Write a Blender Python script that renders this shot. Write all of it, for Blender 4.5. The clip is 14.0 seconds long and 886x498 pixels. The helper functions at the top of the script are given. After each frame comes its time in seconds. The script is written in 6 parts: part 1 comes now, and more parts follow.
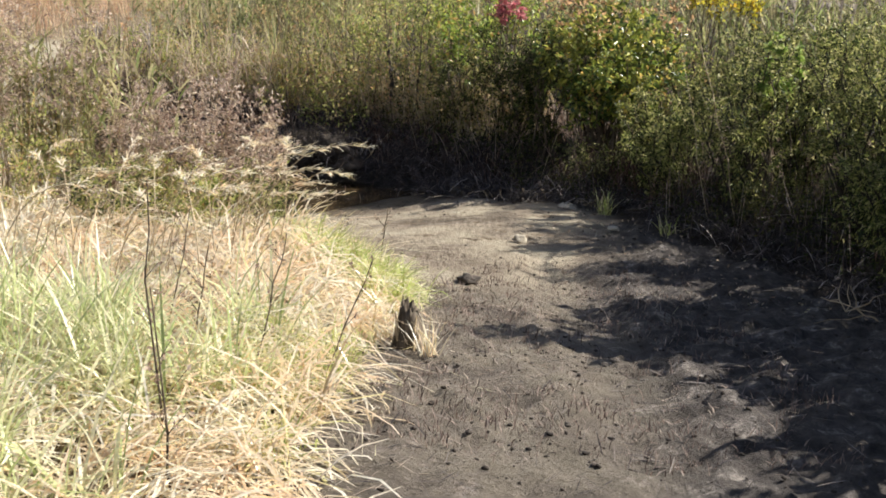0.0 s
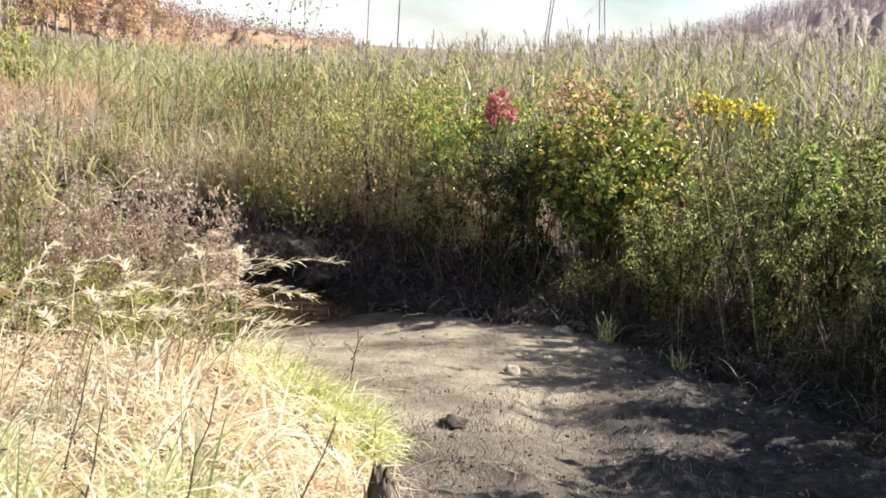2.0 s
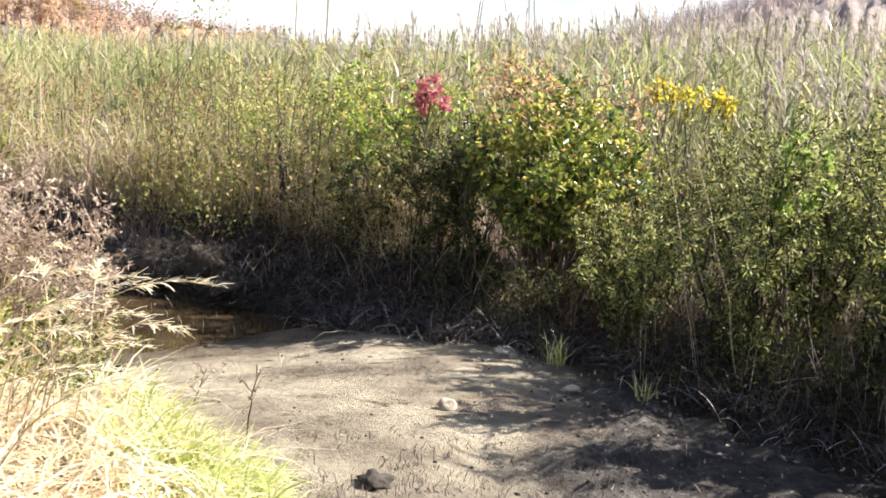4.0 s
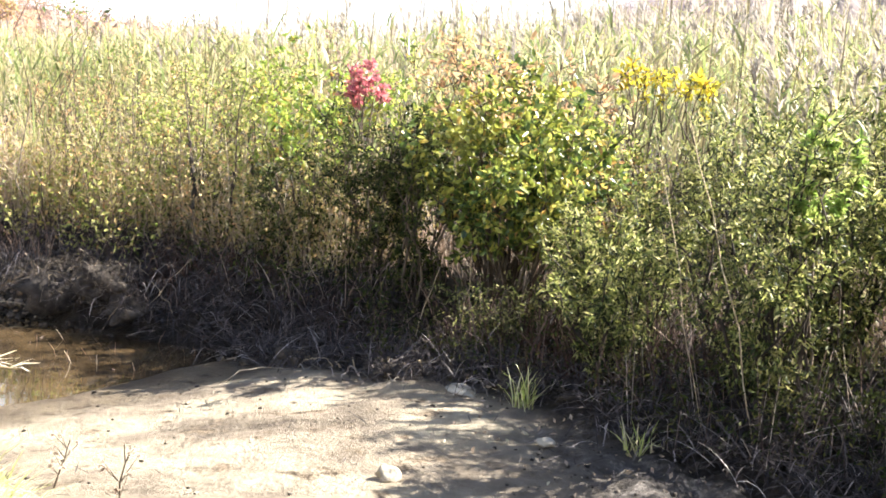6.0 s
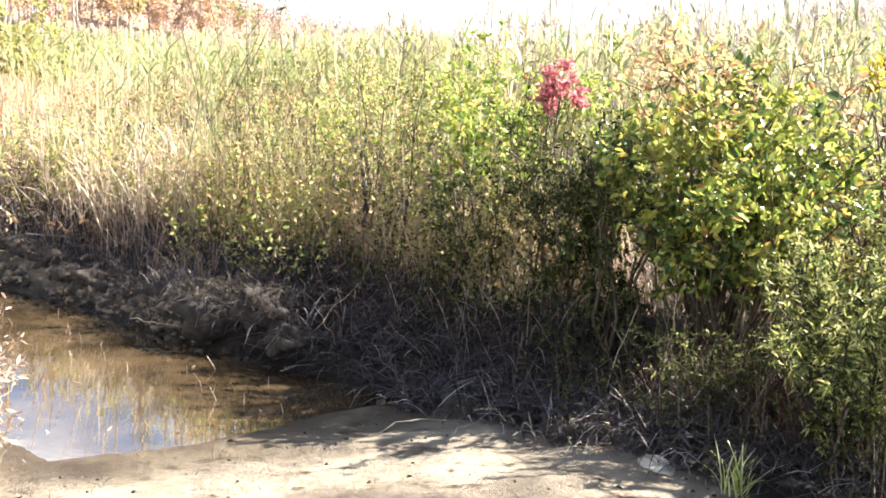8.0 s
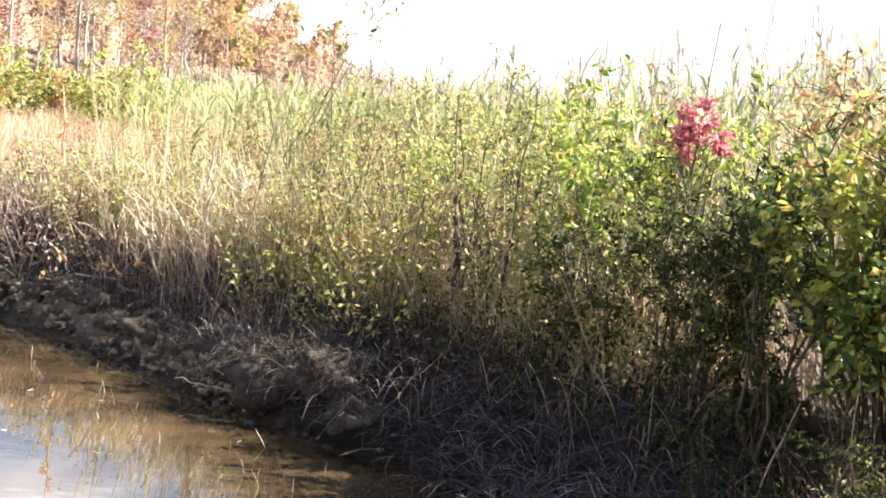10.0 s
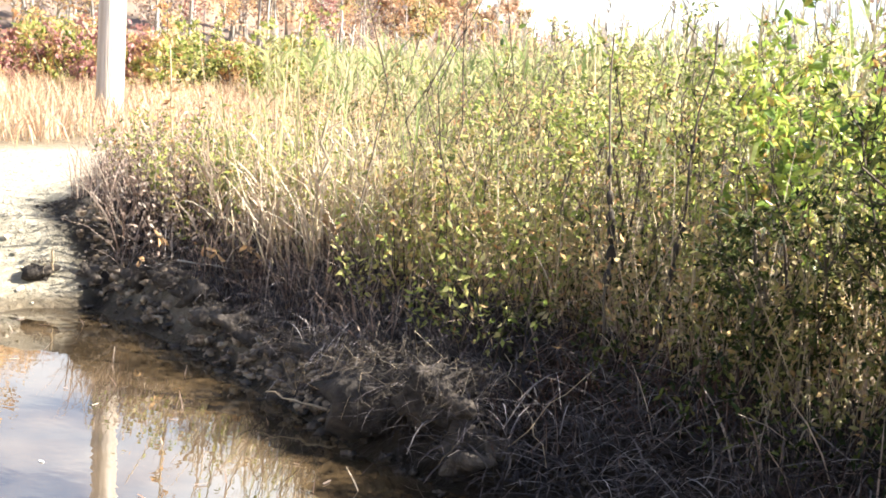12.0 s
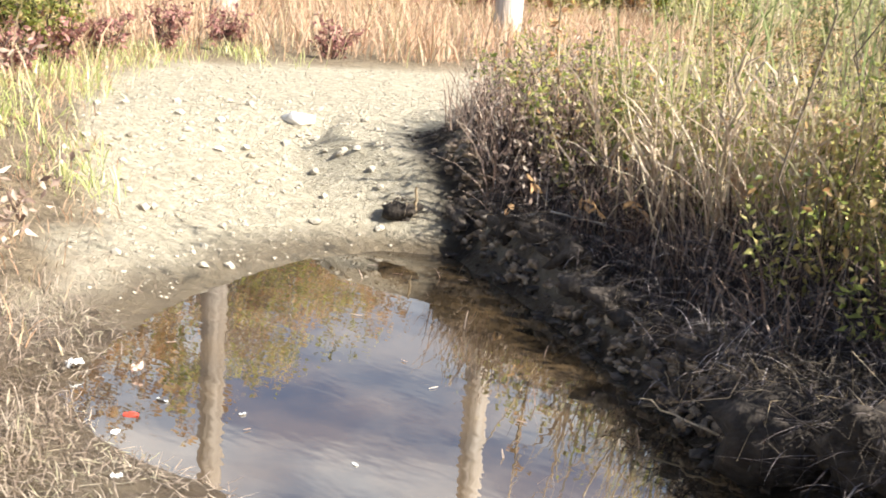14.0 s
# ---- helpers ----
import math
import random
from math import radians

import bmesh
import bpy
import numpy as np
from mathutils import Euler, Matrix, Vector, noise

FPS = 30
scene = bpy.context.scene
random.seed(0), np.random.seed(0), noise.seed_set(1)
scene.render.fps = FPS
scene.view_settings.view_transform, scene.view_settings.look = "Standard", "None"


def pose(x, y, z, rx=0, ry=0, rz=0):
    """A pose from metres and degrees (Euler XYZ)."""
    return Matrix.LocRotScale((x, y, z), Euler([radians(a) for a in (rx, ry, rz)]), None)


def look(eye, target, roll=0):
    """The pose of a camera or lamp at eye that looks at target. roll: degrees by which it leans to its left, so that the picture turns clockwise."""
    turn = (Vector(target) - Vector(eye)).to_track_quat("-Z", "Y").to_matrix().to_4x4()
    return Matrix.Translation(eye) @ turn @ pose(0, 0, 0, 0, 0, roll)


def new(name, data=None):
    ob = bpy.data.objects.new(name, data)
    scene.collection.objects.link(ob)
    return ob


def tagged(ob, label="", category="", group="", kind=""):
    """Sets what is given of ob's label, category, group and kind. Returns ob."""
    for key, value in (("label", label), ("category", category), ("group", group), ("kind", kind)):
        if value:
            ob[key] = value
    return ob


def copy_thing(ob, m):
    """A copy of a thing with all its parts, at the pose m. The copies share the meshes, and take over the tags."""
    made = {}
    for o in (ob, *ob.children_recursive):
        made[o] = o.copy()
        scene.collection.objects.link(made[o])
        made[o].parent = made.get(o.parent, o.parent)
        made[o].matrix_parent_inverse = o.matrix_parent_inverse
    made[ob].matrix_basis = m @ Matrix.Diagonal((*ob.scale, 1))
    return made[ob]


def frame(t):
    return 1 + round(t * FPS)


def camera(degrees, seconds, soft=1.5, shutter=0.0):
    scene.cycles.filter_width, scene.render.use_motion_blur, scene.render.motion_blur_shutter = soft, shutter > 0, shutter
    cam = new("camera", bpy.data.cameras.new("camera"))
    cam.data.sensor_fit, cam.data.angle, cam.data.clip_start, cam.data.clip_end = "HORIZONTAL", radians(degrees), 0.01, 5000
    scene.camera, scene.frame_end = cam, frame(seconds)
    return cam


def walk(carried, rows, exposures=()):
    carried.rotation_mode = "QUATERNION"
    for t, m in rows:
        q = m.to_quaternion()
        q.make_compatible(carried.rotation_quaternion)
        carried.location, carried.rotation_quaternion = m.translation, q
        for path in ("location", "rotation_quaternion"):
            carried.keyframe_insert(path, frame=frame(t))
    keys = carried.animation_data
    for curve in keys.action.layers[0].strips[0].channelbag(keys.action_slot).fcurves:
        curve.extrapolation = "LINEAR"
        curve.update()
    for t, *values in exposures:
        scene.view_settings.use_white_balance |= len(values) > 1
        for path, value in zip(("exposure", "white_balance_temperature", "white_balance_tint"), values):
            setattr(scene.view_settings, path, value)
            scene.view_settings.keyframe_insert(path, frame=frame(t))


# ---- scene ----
cam = camera(41.4, 14.0, 1.75, 0.12)
METRES, EYE, TILT, LEAN, TURN = 10.0, 1.5, 0.0, 0.0, 2.3
ROWS = [
    (0.0, 0.0, 0.0, 0.0, 0.44, -14.59, -1.69),
    (0.5, 0.0059, 0.0325, -0.0001, -0.07, -14.63, -1.75),
    (1.0, 0.0027, 0.0608, -0.0051, 0.0, -13.75, -3.4),
    (1.5, -0.0113, 0.0947, -0.0124, -1.69, -11.07, -4.4),
    (2.0, -0.0067, 0.1318, -0.0156, -0.55, -9.46, -3.48),
    (2.5, -0.0055, 0.1653, -0.0191, -0.75, -9.04, -4.23),
    (3.0, -0.0122, 0.2019, -0.023, -3.31, -6.52, -3.11),
    (3.5, -0.0094, 0.234, -0.0286, -2.64, -5.99, -4.31),
    (4.0, 0.0006, 0.2701, -0.0311, -3.95, -9.35, -3.98),
    (6.5, 0.0273, 0.454, -0.0444, -6.69, -9.4, -3.05),
    (7.0, 0.0428, 0.4856, -0.045, 0.19, -9.99, -3.47),
    (9.5, 0.0365, 0.6341, -0.062, 6.44, -7.26, -3.62),
    (10.0, 0.0292, 0.6757, -0.0725, 9.11, -6.56, -5.08),
    (10.5, 0.0243, 0.7205, -0.0748, 11.43, -7.43, -3.72),
    (11.0, 0.0172, 0.7582, -0.0765, 11.84, -8.1, -3.55),
    (11.5, 0.0243, 0.8018, -0.0779, 15.6, -7.74, -3.96),
    (12.0, 0.0228, 0.8325, -0.082, 18.17, -8.67, -3.76),
    (12.5, 0.0088, 0.8681, -0.086, 20.04, -8.72, -3.27),
    (13.0, 0.0018, 0.9053, -0.0898, 24.6, -8.97, -3.69),
    (13.5, -0.0102, 0.9387, -0.0921, 32.32, -11.19, -4.49),
    (14.0, -0.0374, 0.9541, -0.0889, 37.63, -13.55, -4.62),
]
EXPO = [(0.0, 0.98), (1.0, 1.1), (2.0, 1.32), (3.0, 1.46), (4.0, 1.66), (6.5, 2.46), (9.5, 2.38), (10.0, 2.18), (11.0, 2.3), (12.5, 2.1), (14.0, 1.58)]
walk(cam, [(t, pose(0, 0, EYE, TILT, LEAN, TURN) @ pose(METRES * x, METRES * y, METRES * z, 90 + pitch, roll, yaw)) for t, x, y, z, yaw, pitch, roll in ROWS], EXPO)

# ---- light ----
SUN_AZ, SUN_EL = 77.0, 40.0
world = bpy.data.worlds.new("sky_world")
scene.world = world
world.use_nodes = True
wn, wl = world.node_tree.nodes, world.node_tree.links
wn.clear()
sky = wn.new("ShaderNodeTexSky")
sky.sky_type = "NISHITA"
sky.sun_disc = False
sky.sun_elevation, sky.sun_rotation = radians(SUN_EL), radians(SUN_AZ)
sky.air_density, sky.dust_density = 1.0, 0.4
w_co = wn.new("ShaderNodeTexCoord")
w_map = wn.new("ShaderNodeMapping")
w_map.inputs["Scale"].default_value = (1.6, 1.6, 5.0)
w_no = wn.new("ShaderNodeTexNoise")
w_no.inputs["Scale"].default_value, w_no.inputs["Detail"].default_value = 2.1, 7.0
w_rmp = wn.new("ShaderNodeValToRGB")
w_rmp.color_ramp.elements[0].position, w_rmp.color_ramp.elements[1].position = 0.43, 0.63
w_mix = wn.new("ShaderNodeMixRGB")
w_mix.inputs["Color2"].default_value = (10.0, 10.2, 10.5, 1)
w_bg = wn.new("ShaderNodeBackground")
w_bg.inputs["Strength"].default_value = 0.05
w_out = wn.new("ShaderNodeOutputWorld")
wl.new(w_co.outputs["Generated"], w_map.inputs["Vector"])
wl.new(w_map.outputs["Vector"], w_no.inputs["Vector"])
w_sep = wn.new("ShaderNodeSeparateXYZ")
w_lift = wn.new("ShaderNodeMath")
w_lift.operation = "MULTIPLY_ADD"
w_lift.inputs[1].default_value, w_lift.inputs[2].default_value = -0.20, 0.065
w_add = wn.new("ShaderNodeMath")
wl.new(w_co.outputs["Generated"], w_sep.inputs[0])
wl.new(w_sep.outputs["Z"], w_lift.inputs[0])
wl.new(w_lift.outputs[0], w_add.inputs[0])
wl.new(w_no.outputs["Fac"], w_add.inputs[1])
wl.new(w_add.outputs[0], w_rmp.inputs["Fac"])
wl.new(w_rmp.outputs["Color"], w_mix.inputs["Fac"])
w_blue = wn.new("ShaderNodeMixRGB")
w_blue.blend_type = "MULTIPLY"
w_blue.inputs["Fac"].default_value, w_blue.inputs["Color2"].default_value = 1.0, (1.0, 1.06, 1.2, 1)
wl.new(sky.outputs["Color"], w_blue.inputs["Color1"])
wl.new(w_blue.outputs["Color"], w_mix.inputs["Color1"])
wl.new(w_mix.outputs["Color"], w_bg.inputs["Color"])
wl.new(w_bg.outputs["Background"], w_out.inputs["Surface"])
sun_data = bpy.data.lights.new("sun", "SUN")
sun_data.energy, sun_data.angle, sun_data.color = 5.0, radians(0.53), (1.0, 0.955, 0.87)
sun = new("sun", sun_data)
sx, sy, sz = (math.sin(radians(SUN_AZ)) * math.cos(radians(SUN_EL)), math.cos(radians(SUN_AZ)) * math.cos(radians(SUN_EL)), math.sin(radians(SUN_EL)))
sun.matrix_world = look((sx * 40, sy * 40, sz * 40), (0, 0, 0))


# ---- materials ----
def node_mat(name):
    m = bpy.data.materials.new(name)
    m.use_nodes = True
    nt = m.node_tree
    bsdf = nt.nodes["Principled BSDF"]
    return m, nt.nodes, nt.links, bsdf


def ramp_node(nodes, stops):
    r = nodes.new("ShaderNodeValToRGB")
    els = r.color_ramp.elements
    while len(els) > 1:
        els.remove(els[-1])
    els[0].position, els[0].color = stops[0][0], (*stops[0][1], 1)
    for p, c in stops[1:]:
        e = els.new(p)
        e.color = (*c, 1)
    return r


def leaf_mat(name, stops, translucent=0.35, rough=0.55, patch=0.0, patch_colour=(0.2, 0.1, 0.02), patch_scale=1.2, spec=0.35):
    """Leaf or blade: its colour by random per piece, light shining through, and patches of another colour over the plant."""
    m, n, l, b = node_mat(name)
    geo = n.new("ShaderNodeNewGeometry")
    r = ramp_node(n, [(p, (c[0], c[1], c[2] * 1.1 + 0.004)) for p, c in stops])
    l.new(geo.outputs["Random Per Island"], r.inputs["Fac"])
    co = n.new("ShaderNodeTexCoord")
    no = n.new("ShaderNodeTexNoise")
    no.inputs["Scale"].default_value, no.inputs["Detail"].default_value = patch_scale, 3.0
    l.new(co.outputs["Object"], no.inputs["Vector"])
    pr = ramp_node(n, [(0.48, (0, 0, 0)), (0.66, (patch, patch, patch))])
    l.new(no.outputs["Fac"], pr.inputs["Fac"])
    mix = n.new("ShaderNodeMixRGB")
    mix.inputs["Color2"].default_value = (*patch_colour, 1)
    l.new(pr.outputs["Color"], mix.inputs["Fac"])
    l.new(r.outputs["Color"], mix.inputs["Color1"])
    fine = n.new("ShaderNodeTexNoise")
    fine.inputs["Scale"].default_value, fine.inputs["Detail"].default_value = 45.0, 2.0
    l.new(co.outputs["Object"], fine.inputs["Vector"])
    fr = ramp_node(n, [(0.3, (0.72, 0.72, 0.72)), (0.7, (1.2, 1.2, 1.2))])
    l.new(fine.outputs["Fac"], fr.inputs["Fac"])
    mul = n.new("ShaderNodeMixRGB")
    mul.blend_type = "MULTIPLY"
    mul.inputs["Fac"].default_value = 1.0
    l.new(mix.outputs["Color"], mul.inputs["Color1"])
    l.new(fr.outputs["Color"], mul.inputs["Color2"])
    l.new(mul.outputs["Color"], b.inputs["Base Color"])
    b.inputs["Roughness"].default_value = rough
    b.inputs["Specular IOR Level"].default_value = spec
    t = n.new("ShaderNodeBsdfTranslucent")
    l.new(mul.outputs["Color"], t.inputs["Color"])
    ms = n.new("ShaderNodeMixShader")
    ms.inputs["Fac"].default_value = translucent
    l.new(b.outputs["BSDF"], ms.inputs[1])
    l.new(t.outputs["BSDF"], ms.inputs[2])
    l.new(ms.outputs["Shader"], n["Material Output"].inputs["Surface"])
    return m


def rough_mat(name, stops, scale=6.0, rough=0.85, bump=0.4, bump_scale=40.0, dist=0.01, stretch=(1, 1, 1), spec=0.3):
    """Bark, wood, stone or mud: two scales of colour and a relief."""
    m, n, l, b = node_mat(name)
    co = n.new("ShaderNodeTexCoord")
    mp = n.new("ShaderNodeMapping")
    mp.inputs["Scale"].default_value = stretch
    l.new(co.outputs["Object"], mp.inputs["Vector"])
    oi = n.new("ShaderNodeObjectInfo")
    big = n.new("ShaderNodeTexNoise")
    big.inputs["Scale"].default_value, big.inputs["Detail"].default_value = scale, 6.0
    l.new(mp.outputs["Vector"], big.inputs["Vector"])
    add = n.new("ShaderNodeMath")
    add.operation = "MULTIPLY_ADD"
    add.inputs[1].default_value, add.inputs[2].default_value = 0.25, -0.125
    l.new(oi.outputs["Random"], add.inputs[0])
    plus = n.new("ShaderNodeMath")
    l.new(add.outputs[0], plus.inputs[0])
    l.new(big.outputs["Fac"], plus.inputs[1])
    r = ramp_node(n, stops)
    l.new(plus.outputs[0], r.inputs["Fac"])
    l.new(r.outputs["Color"], b.inputs["Base Color"])
    fine = n.new("ShaderNodeTexNoise")
    fine.inputs["Scale"].default_value, fine.inputs["Detail"].default_value = bump_scale, 5.0
    l.new(mp.outputs["Vector"], fine.inputs["Vector"])
    bp = n.new("ShaderNodeBump")
    bp.inputs["Strength"].default_value, bp.inputs["Distance"].default_value = bump, dist
    l.new(fine.outputs["Fac"], bp.inputs["Height"])
    l.new(bp.outputs["Normal"], b.inputs["Normal"])
    b.inputs["Roughness"].default_value = rough
    b.inputs["Specular IOR Level"].default_value = spec
    return m


def ground_mat():
    """Mud of the track, stony gravel of the pad, brown thatch under the plants; wet where it lies just over the puddle."""
    m, n, l, b = node_mat("ground_mud_and_gravel")
    co = n.new("ShaderNodeTexCoord")

    def noise_of(scale, detail=6.0, rough=0.55):
        t = n.new("ShaderNodeTexNoise")
        t.inputs["Scale"].default_value, t.inputs["Detail"].default_value, t.inputs["Roughness"].default_value = scale, detail, rough
        l.new(co.outputs["Object"], t.inputs["Vector"])
        return t.outputs["Fac"]

    def mixed(fac, a, c):
        x = n.new("ShaderNodeMixRGB")
        l.new(fac, x.inputs["Fac"])
        l.new(a, x.inputs["Color1"])
        l.new(c, x.inputs["Color2"])
        return x.outputs["Color"]

    def masked(fac, lo, hi):
        q = n.new("ShaderNodeMapRange")
        q.interpolation_type = "SMOOTHSTEP"
        q.inputs["From Min"].default_value, q.inputs["From Max"].default_value = lo, hi
        l.new(fac, q.inputs["Value"])
        return q.outputs["Result"]

    def ramped(fac, stops):
        r = ramp_node(n, stops)
        l.new(fac, r.inputs["Fac"])
        return r.outputs["Color"]

    mud = ramped(noise_of(1.7, 8.0, 0.65), [(0.30, (0.12, 0.094, 0.07)), (0.45, (0.27, 0.22, 0.165)), (0.58, (0.40, 0.34, 0.25)), (0.75, (0.50, 0.43, 0.33))])
    litter = ramped(noise_of(26.0, 4.0), [(0.35, (0.07, 0.05, 0.035)), (0.6, (0.25, 0.19, 0.13))])
    mud = mixed(masked(noise_of(5.0, 5.0), 0.56, 0.68), mud, litter)
    gravel = ramped(noise_of(15.0, 6.0, 0.7), [(0.3, (0.29, 0.25, 0.18)), (0.5, (0.43, 0.38, 0.28)), (0.68, (0.55, 0.49, 0.38))])
    # dark wet bank soil, taken near black to paint the shade under the plants
    shaded_soil = ramped(noise_of(9.0, 6.0, 0.7), [(0.3, (0.016, 0.012, 0.009)), (0.55, (0.045, 0.034, 0.024)), (0.75, (0.10, 0.078, 0.052))])
    thatch = ramped(noise_of(11.0, 6.0, 0.7), [(0.3, (0.10, 0.075, 0.048)), (0.55, (0.24, 0.185, 0.12)), (0.75, (0.36, 0.29, 0.19))])
    ga = n.new("ShaderNodeAttribute")
    ga.attribute_name = "gravel_cover"
    va = n.new("ShaderNodeAttribute")
    va.attribute_name = "plant_cover"
    ca = n.new("ShaderNodeAttribute")
    ca.attribute_name = "churned_shaded_mud"
    # churned mud, lowered in colour so it also paints shade on the track
    churn_shade = ramped(noise_of(5.0, 10.0, 0.78), [(0.34, (0.028, 0.024, 0.022)), (0.46, (0.070, 0.060, 0.054)), (0.56, (0.125, 0.108, 0.096)), (0.64, (0.34, 0.30, 0.265)), (0.74, (0.44, 0.39, 0.34))])
    col = mixed(ca.outputs["Fac"], mud, churn_shade)
    col = mixed(ga.outputs["Fac"], col, gravel)
    col = mixed(va.outputs["Fac"], col, thatch)
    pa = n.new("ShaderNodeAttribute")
    pa.attribute_name = "shaded_soil_cover"
    col = mixed(pa.outputs["Fac"], col, shaded_soil)
    fa = n.new("ShaderNodeAttribute")
    fa.attribute_name = "woods_cover"
    woods = ramped(noise_of(0.12, 9.0, 0.75), [(0.3, (0.13, 0.10, 0.088)), (0.48, (0.20, 0.155, 0.125)), (0.6, (0.28, 0.19, 0.125)), (0.75, (0.24, 0.19, 0.12))])
    col = mixed(fa.outputs["Fac"], col, woods)
    sep = n.new("ShaderNodeSeparateXYZ")
    l.new(co.outputs["Object"], sep.inputs[0])
    wet = masked(sep.outputs["Z"], -0.99, -1.09)
    dark = n.new("ShaderNodeMixRGB")
    dark.blend_type = "MULTIPLY"
    dark.inputs["Color2"].default_value = (0.42, 0.38, 0.34, 1)
    l.new(wet, dark.inputs["Fac"])
    l.new(col, dark.inputs["Color1"])
    l.new(dark.outputs["Color"], b.inputs["Base Color"])
    rr = n.new("ShaderNodeMapRange")
    rr.inputs["To Min"].default_value, rr.inputs["To Max"].default_value = 0.9, 0.35
    l.new(wet, rr.inputs["Value"])
    l.new(rr.outputs["Result"], b.inputs["Roughness"])
    bp = n.new("ShaderNodeBump")
    bp.inputs["Strength"].default_value, bp.inputs["Distance"].default_value = 1.0, 0.062
    l.new(noise_of(16.0, 9.0, 0.72), bp.inputs["Height"])
    l.new(bp.outputs["Normal"], b.inputs["Normal"])
    b.inputs["Specular IOR Level"].default_value = 0.25
    return m


def water_mat():
    m, n, l, b = node_mat("murky_puddle_water")
    co = n.new("ShaderNodeTexCoord")
    no = n.new("ShaderNodeTexNoise")
    no.inputs["Scale"].default_value, no.inputs["Detail"].default_value = 2.2, 4.0
    l.new(co.outputs["Object"], no.inputs["Vector"])
    r = ramp_node(n, [(0.40, (0.032, 0.022, 0.012)), (0.66, (0.090, 0.060, 0.031))])
    l.new(no.outputs["Fac"], r.inputs["Fac"])
    l.new(r.outputs["Color"], b.inputs["Base Color"])
    b.inputs["Roughness"].default_value = 0.015
    b.inputs["IOR"].default_value = 3.4
    mp = n.new("ShaderNodeMapping")
    mp.inputs["Scale"].default_value = (1.0, 2.2, 1.0)
    l.new(co.outputs["Object"], mp.inputs["Vector"])
    rip = n.new("ShaderNodeTexNoise")
    rip.inputs["Scale"].default_value, rip.inputs["Detail"].default_value = 5.0, 2.0
    l.new(mp.outputs["Vector"], rip.inputs["Vector"])
    bp = n.new("ShaderNodeBump")
    bp.inputs["Strength"].default_value, bp.inputs["Distance"].default_value = 0.03, 0.02
    l.new(rip.outputs["Fac"], bp.inputs["Height"])
    l.new(bp.outputs["Normal"], b.inputs["Normal"])
    return m


M_GROUND, M_WATER = ground_mat(), water_mat()
M_STRAW = leaf_mat("dry_straw_grass", [(0.0, (0.50, 0.38, 0.18)), (0.15, (0.76, 0.67, 0.42)), (0.6, (0.89, 0.85, 0.66)), (0.88, (0.84, 0.62, 0.36)), (1.0, (0.66, 0.64, 0.26))], 0.42, 0.30, 0.7, (0.82, 0.56, 0.33), 2.6, 0.8)
M_GREEN = leaf_mat("green_grass", [(0.0, (0.34, 0.44, 0.09)), (0.4, (0.60, 0.65, 0.20)), (0.75, (0.76, 0.74, 0.34)), (1.0, (0.82, 0.74, 0.46))], 0.48, 0.34, 0.35, (0.74, 0.64, 0.36), 2.5, 0.6)
M_BLUE = leaf_mat("blue_green_grass", [(0.0, (0.36, 0.43, 0.15)), (0.4, (0.58, 0.61, 0.27)), (0.75, (0.80, 0.77, 0.46)), (1.0, (0.86, 0.79, 0.52))], 0.42, 0.34, spec=0.5)
M_RUST = leaf_mat("rusty_meadow_grass", [(0.0, (0.50, 0.29, 0.16)), (0.45, (0.62, 0.42, 0.25)), (0.8, (0.66, 0.50, 0.32)), (1.0, (0.44, 0.40, 0.18))], 0.4, 0.6, 0.6, (0.66, 0.47, 0.29), 0.35)
M_REED = leaf_mat("reed_blade", [(0.0, (0.17, 0.22, 0.065)), (0.4, (0.31, 0.36, 0.12)), (0.72, (0.47, 0.45, 0.19)), (1.0, (0.57, 0.47, 0.26))], 0.55, 0.4, 0.5, (0.46, 0.39, 0.18), 0.25, 0.4)
M_REEDSTEM = leaf_mat("reed_stalk", [(0.0, (0.16, 0.13, 0.07)), (0.35, (0.36, 0.31, 0.14)), (0.7, (0.50, 0.42, 0.21)), (1.0, (0.62, 0.52, 0.30))], 0.15, 0.5)
M_PLUME = leaf_mat("reed_plume", [(0.0, (0.30, 0.26, 0.20)), (0.5, (0.39, 0.345, 0.27)), (1.0, (0.49, 0.44, 0.355))], 0.42, 0.8, spec=0.1)
M_WILLOW = leaf_mat("small_yellow_green_leaf", [(0.0, (0.10, 0.13, 0.03)), (0.3, (0.27, 0.33, 0.07)), (0.52, (0.46, 0.51, 0.12)), (0.74, (0.66, 0.63, 0.20)), (0.88, (0.72, 0.58, 0.28)), (0.95, (0.68, 0.45, 0.20)), (1.0, (0.64, 0.31, 0.11))], 0.68, 0.45, 0.5, (0.60, 0.49, 0.20), 1.3, 0.4)
# yellow-green broad leaf made brighter than M_BUSH, sunlight put into its colour
M_LIT = leaf_mat("sunlit_broad_leaf", [(0.0, (0.12, 0.20, 0.03)), (0.45, (0.33, 0.44, 0.07)), (0.8, (0.58, 0.63, 0.12)), (0.94, (0.70, 0.56, 0.14)), (1.0, (0.66, 0.34, 0.12))], 0.5, 0.35, 0.3, (0.56, 0.54, 0.12), 1.5, 0.6)
M_BUSH = leaf_mat("broad_bush_leaf", [(0.0, (0.040, 0.070, 0.016)), (0.4, (0.12, 0.18, 0.032)), (0.7, (0.36, 0.42, 0.07)), (0.92, (0.68, 0.62, 0.13)), (1.0, (0.64, 0.34, 0.11))], 0.42, 0.31, 0.55, (0.52, 0.48, 0.09), 1.6, 0.65)
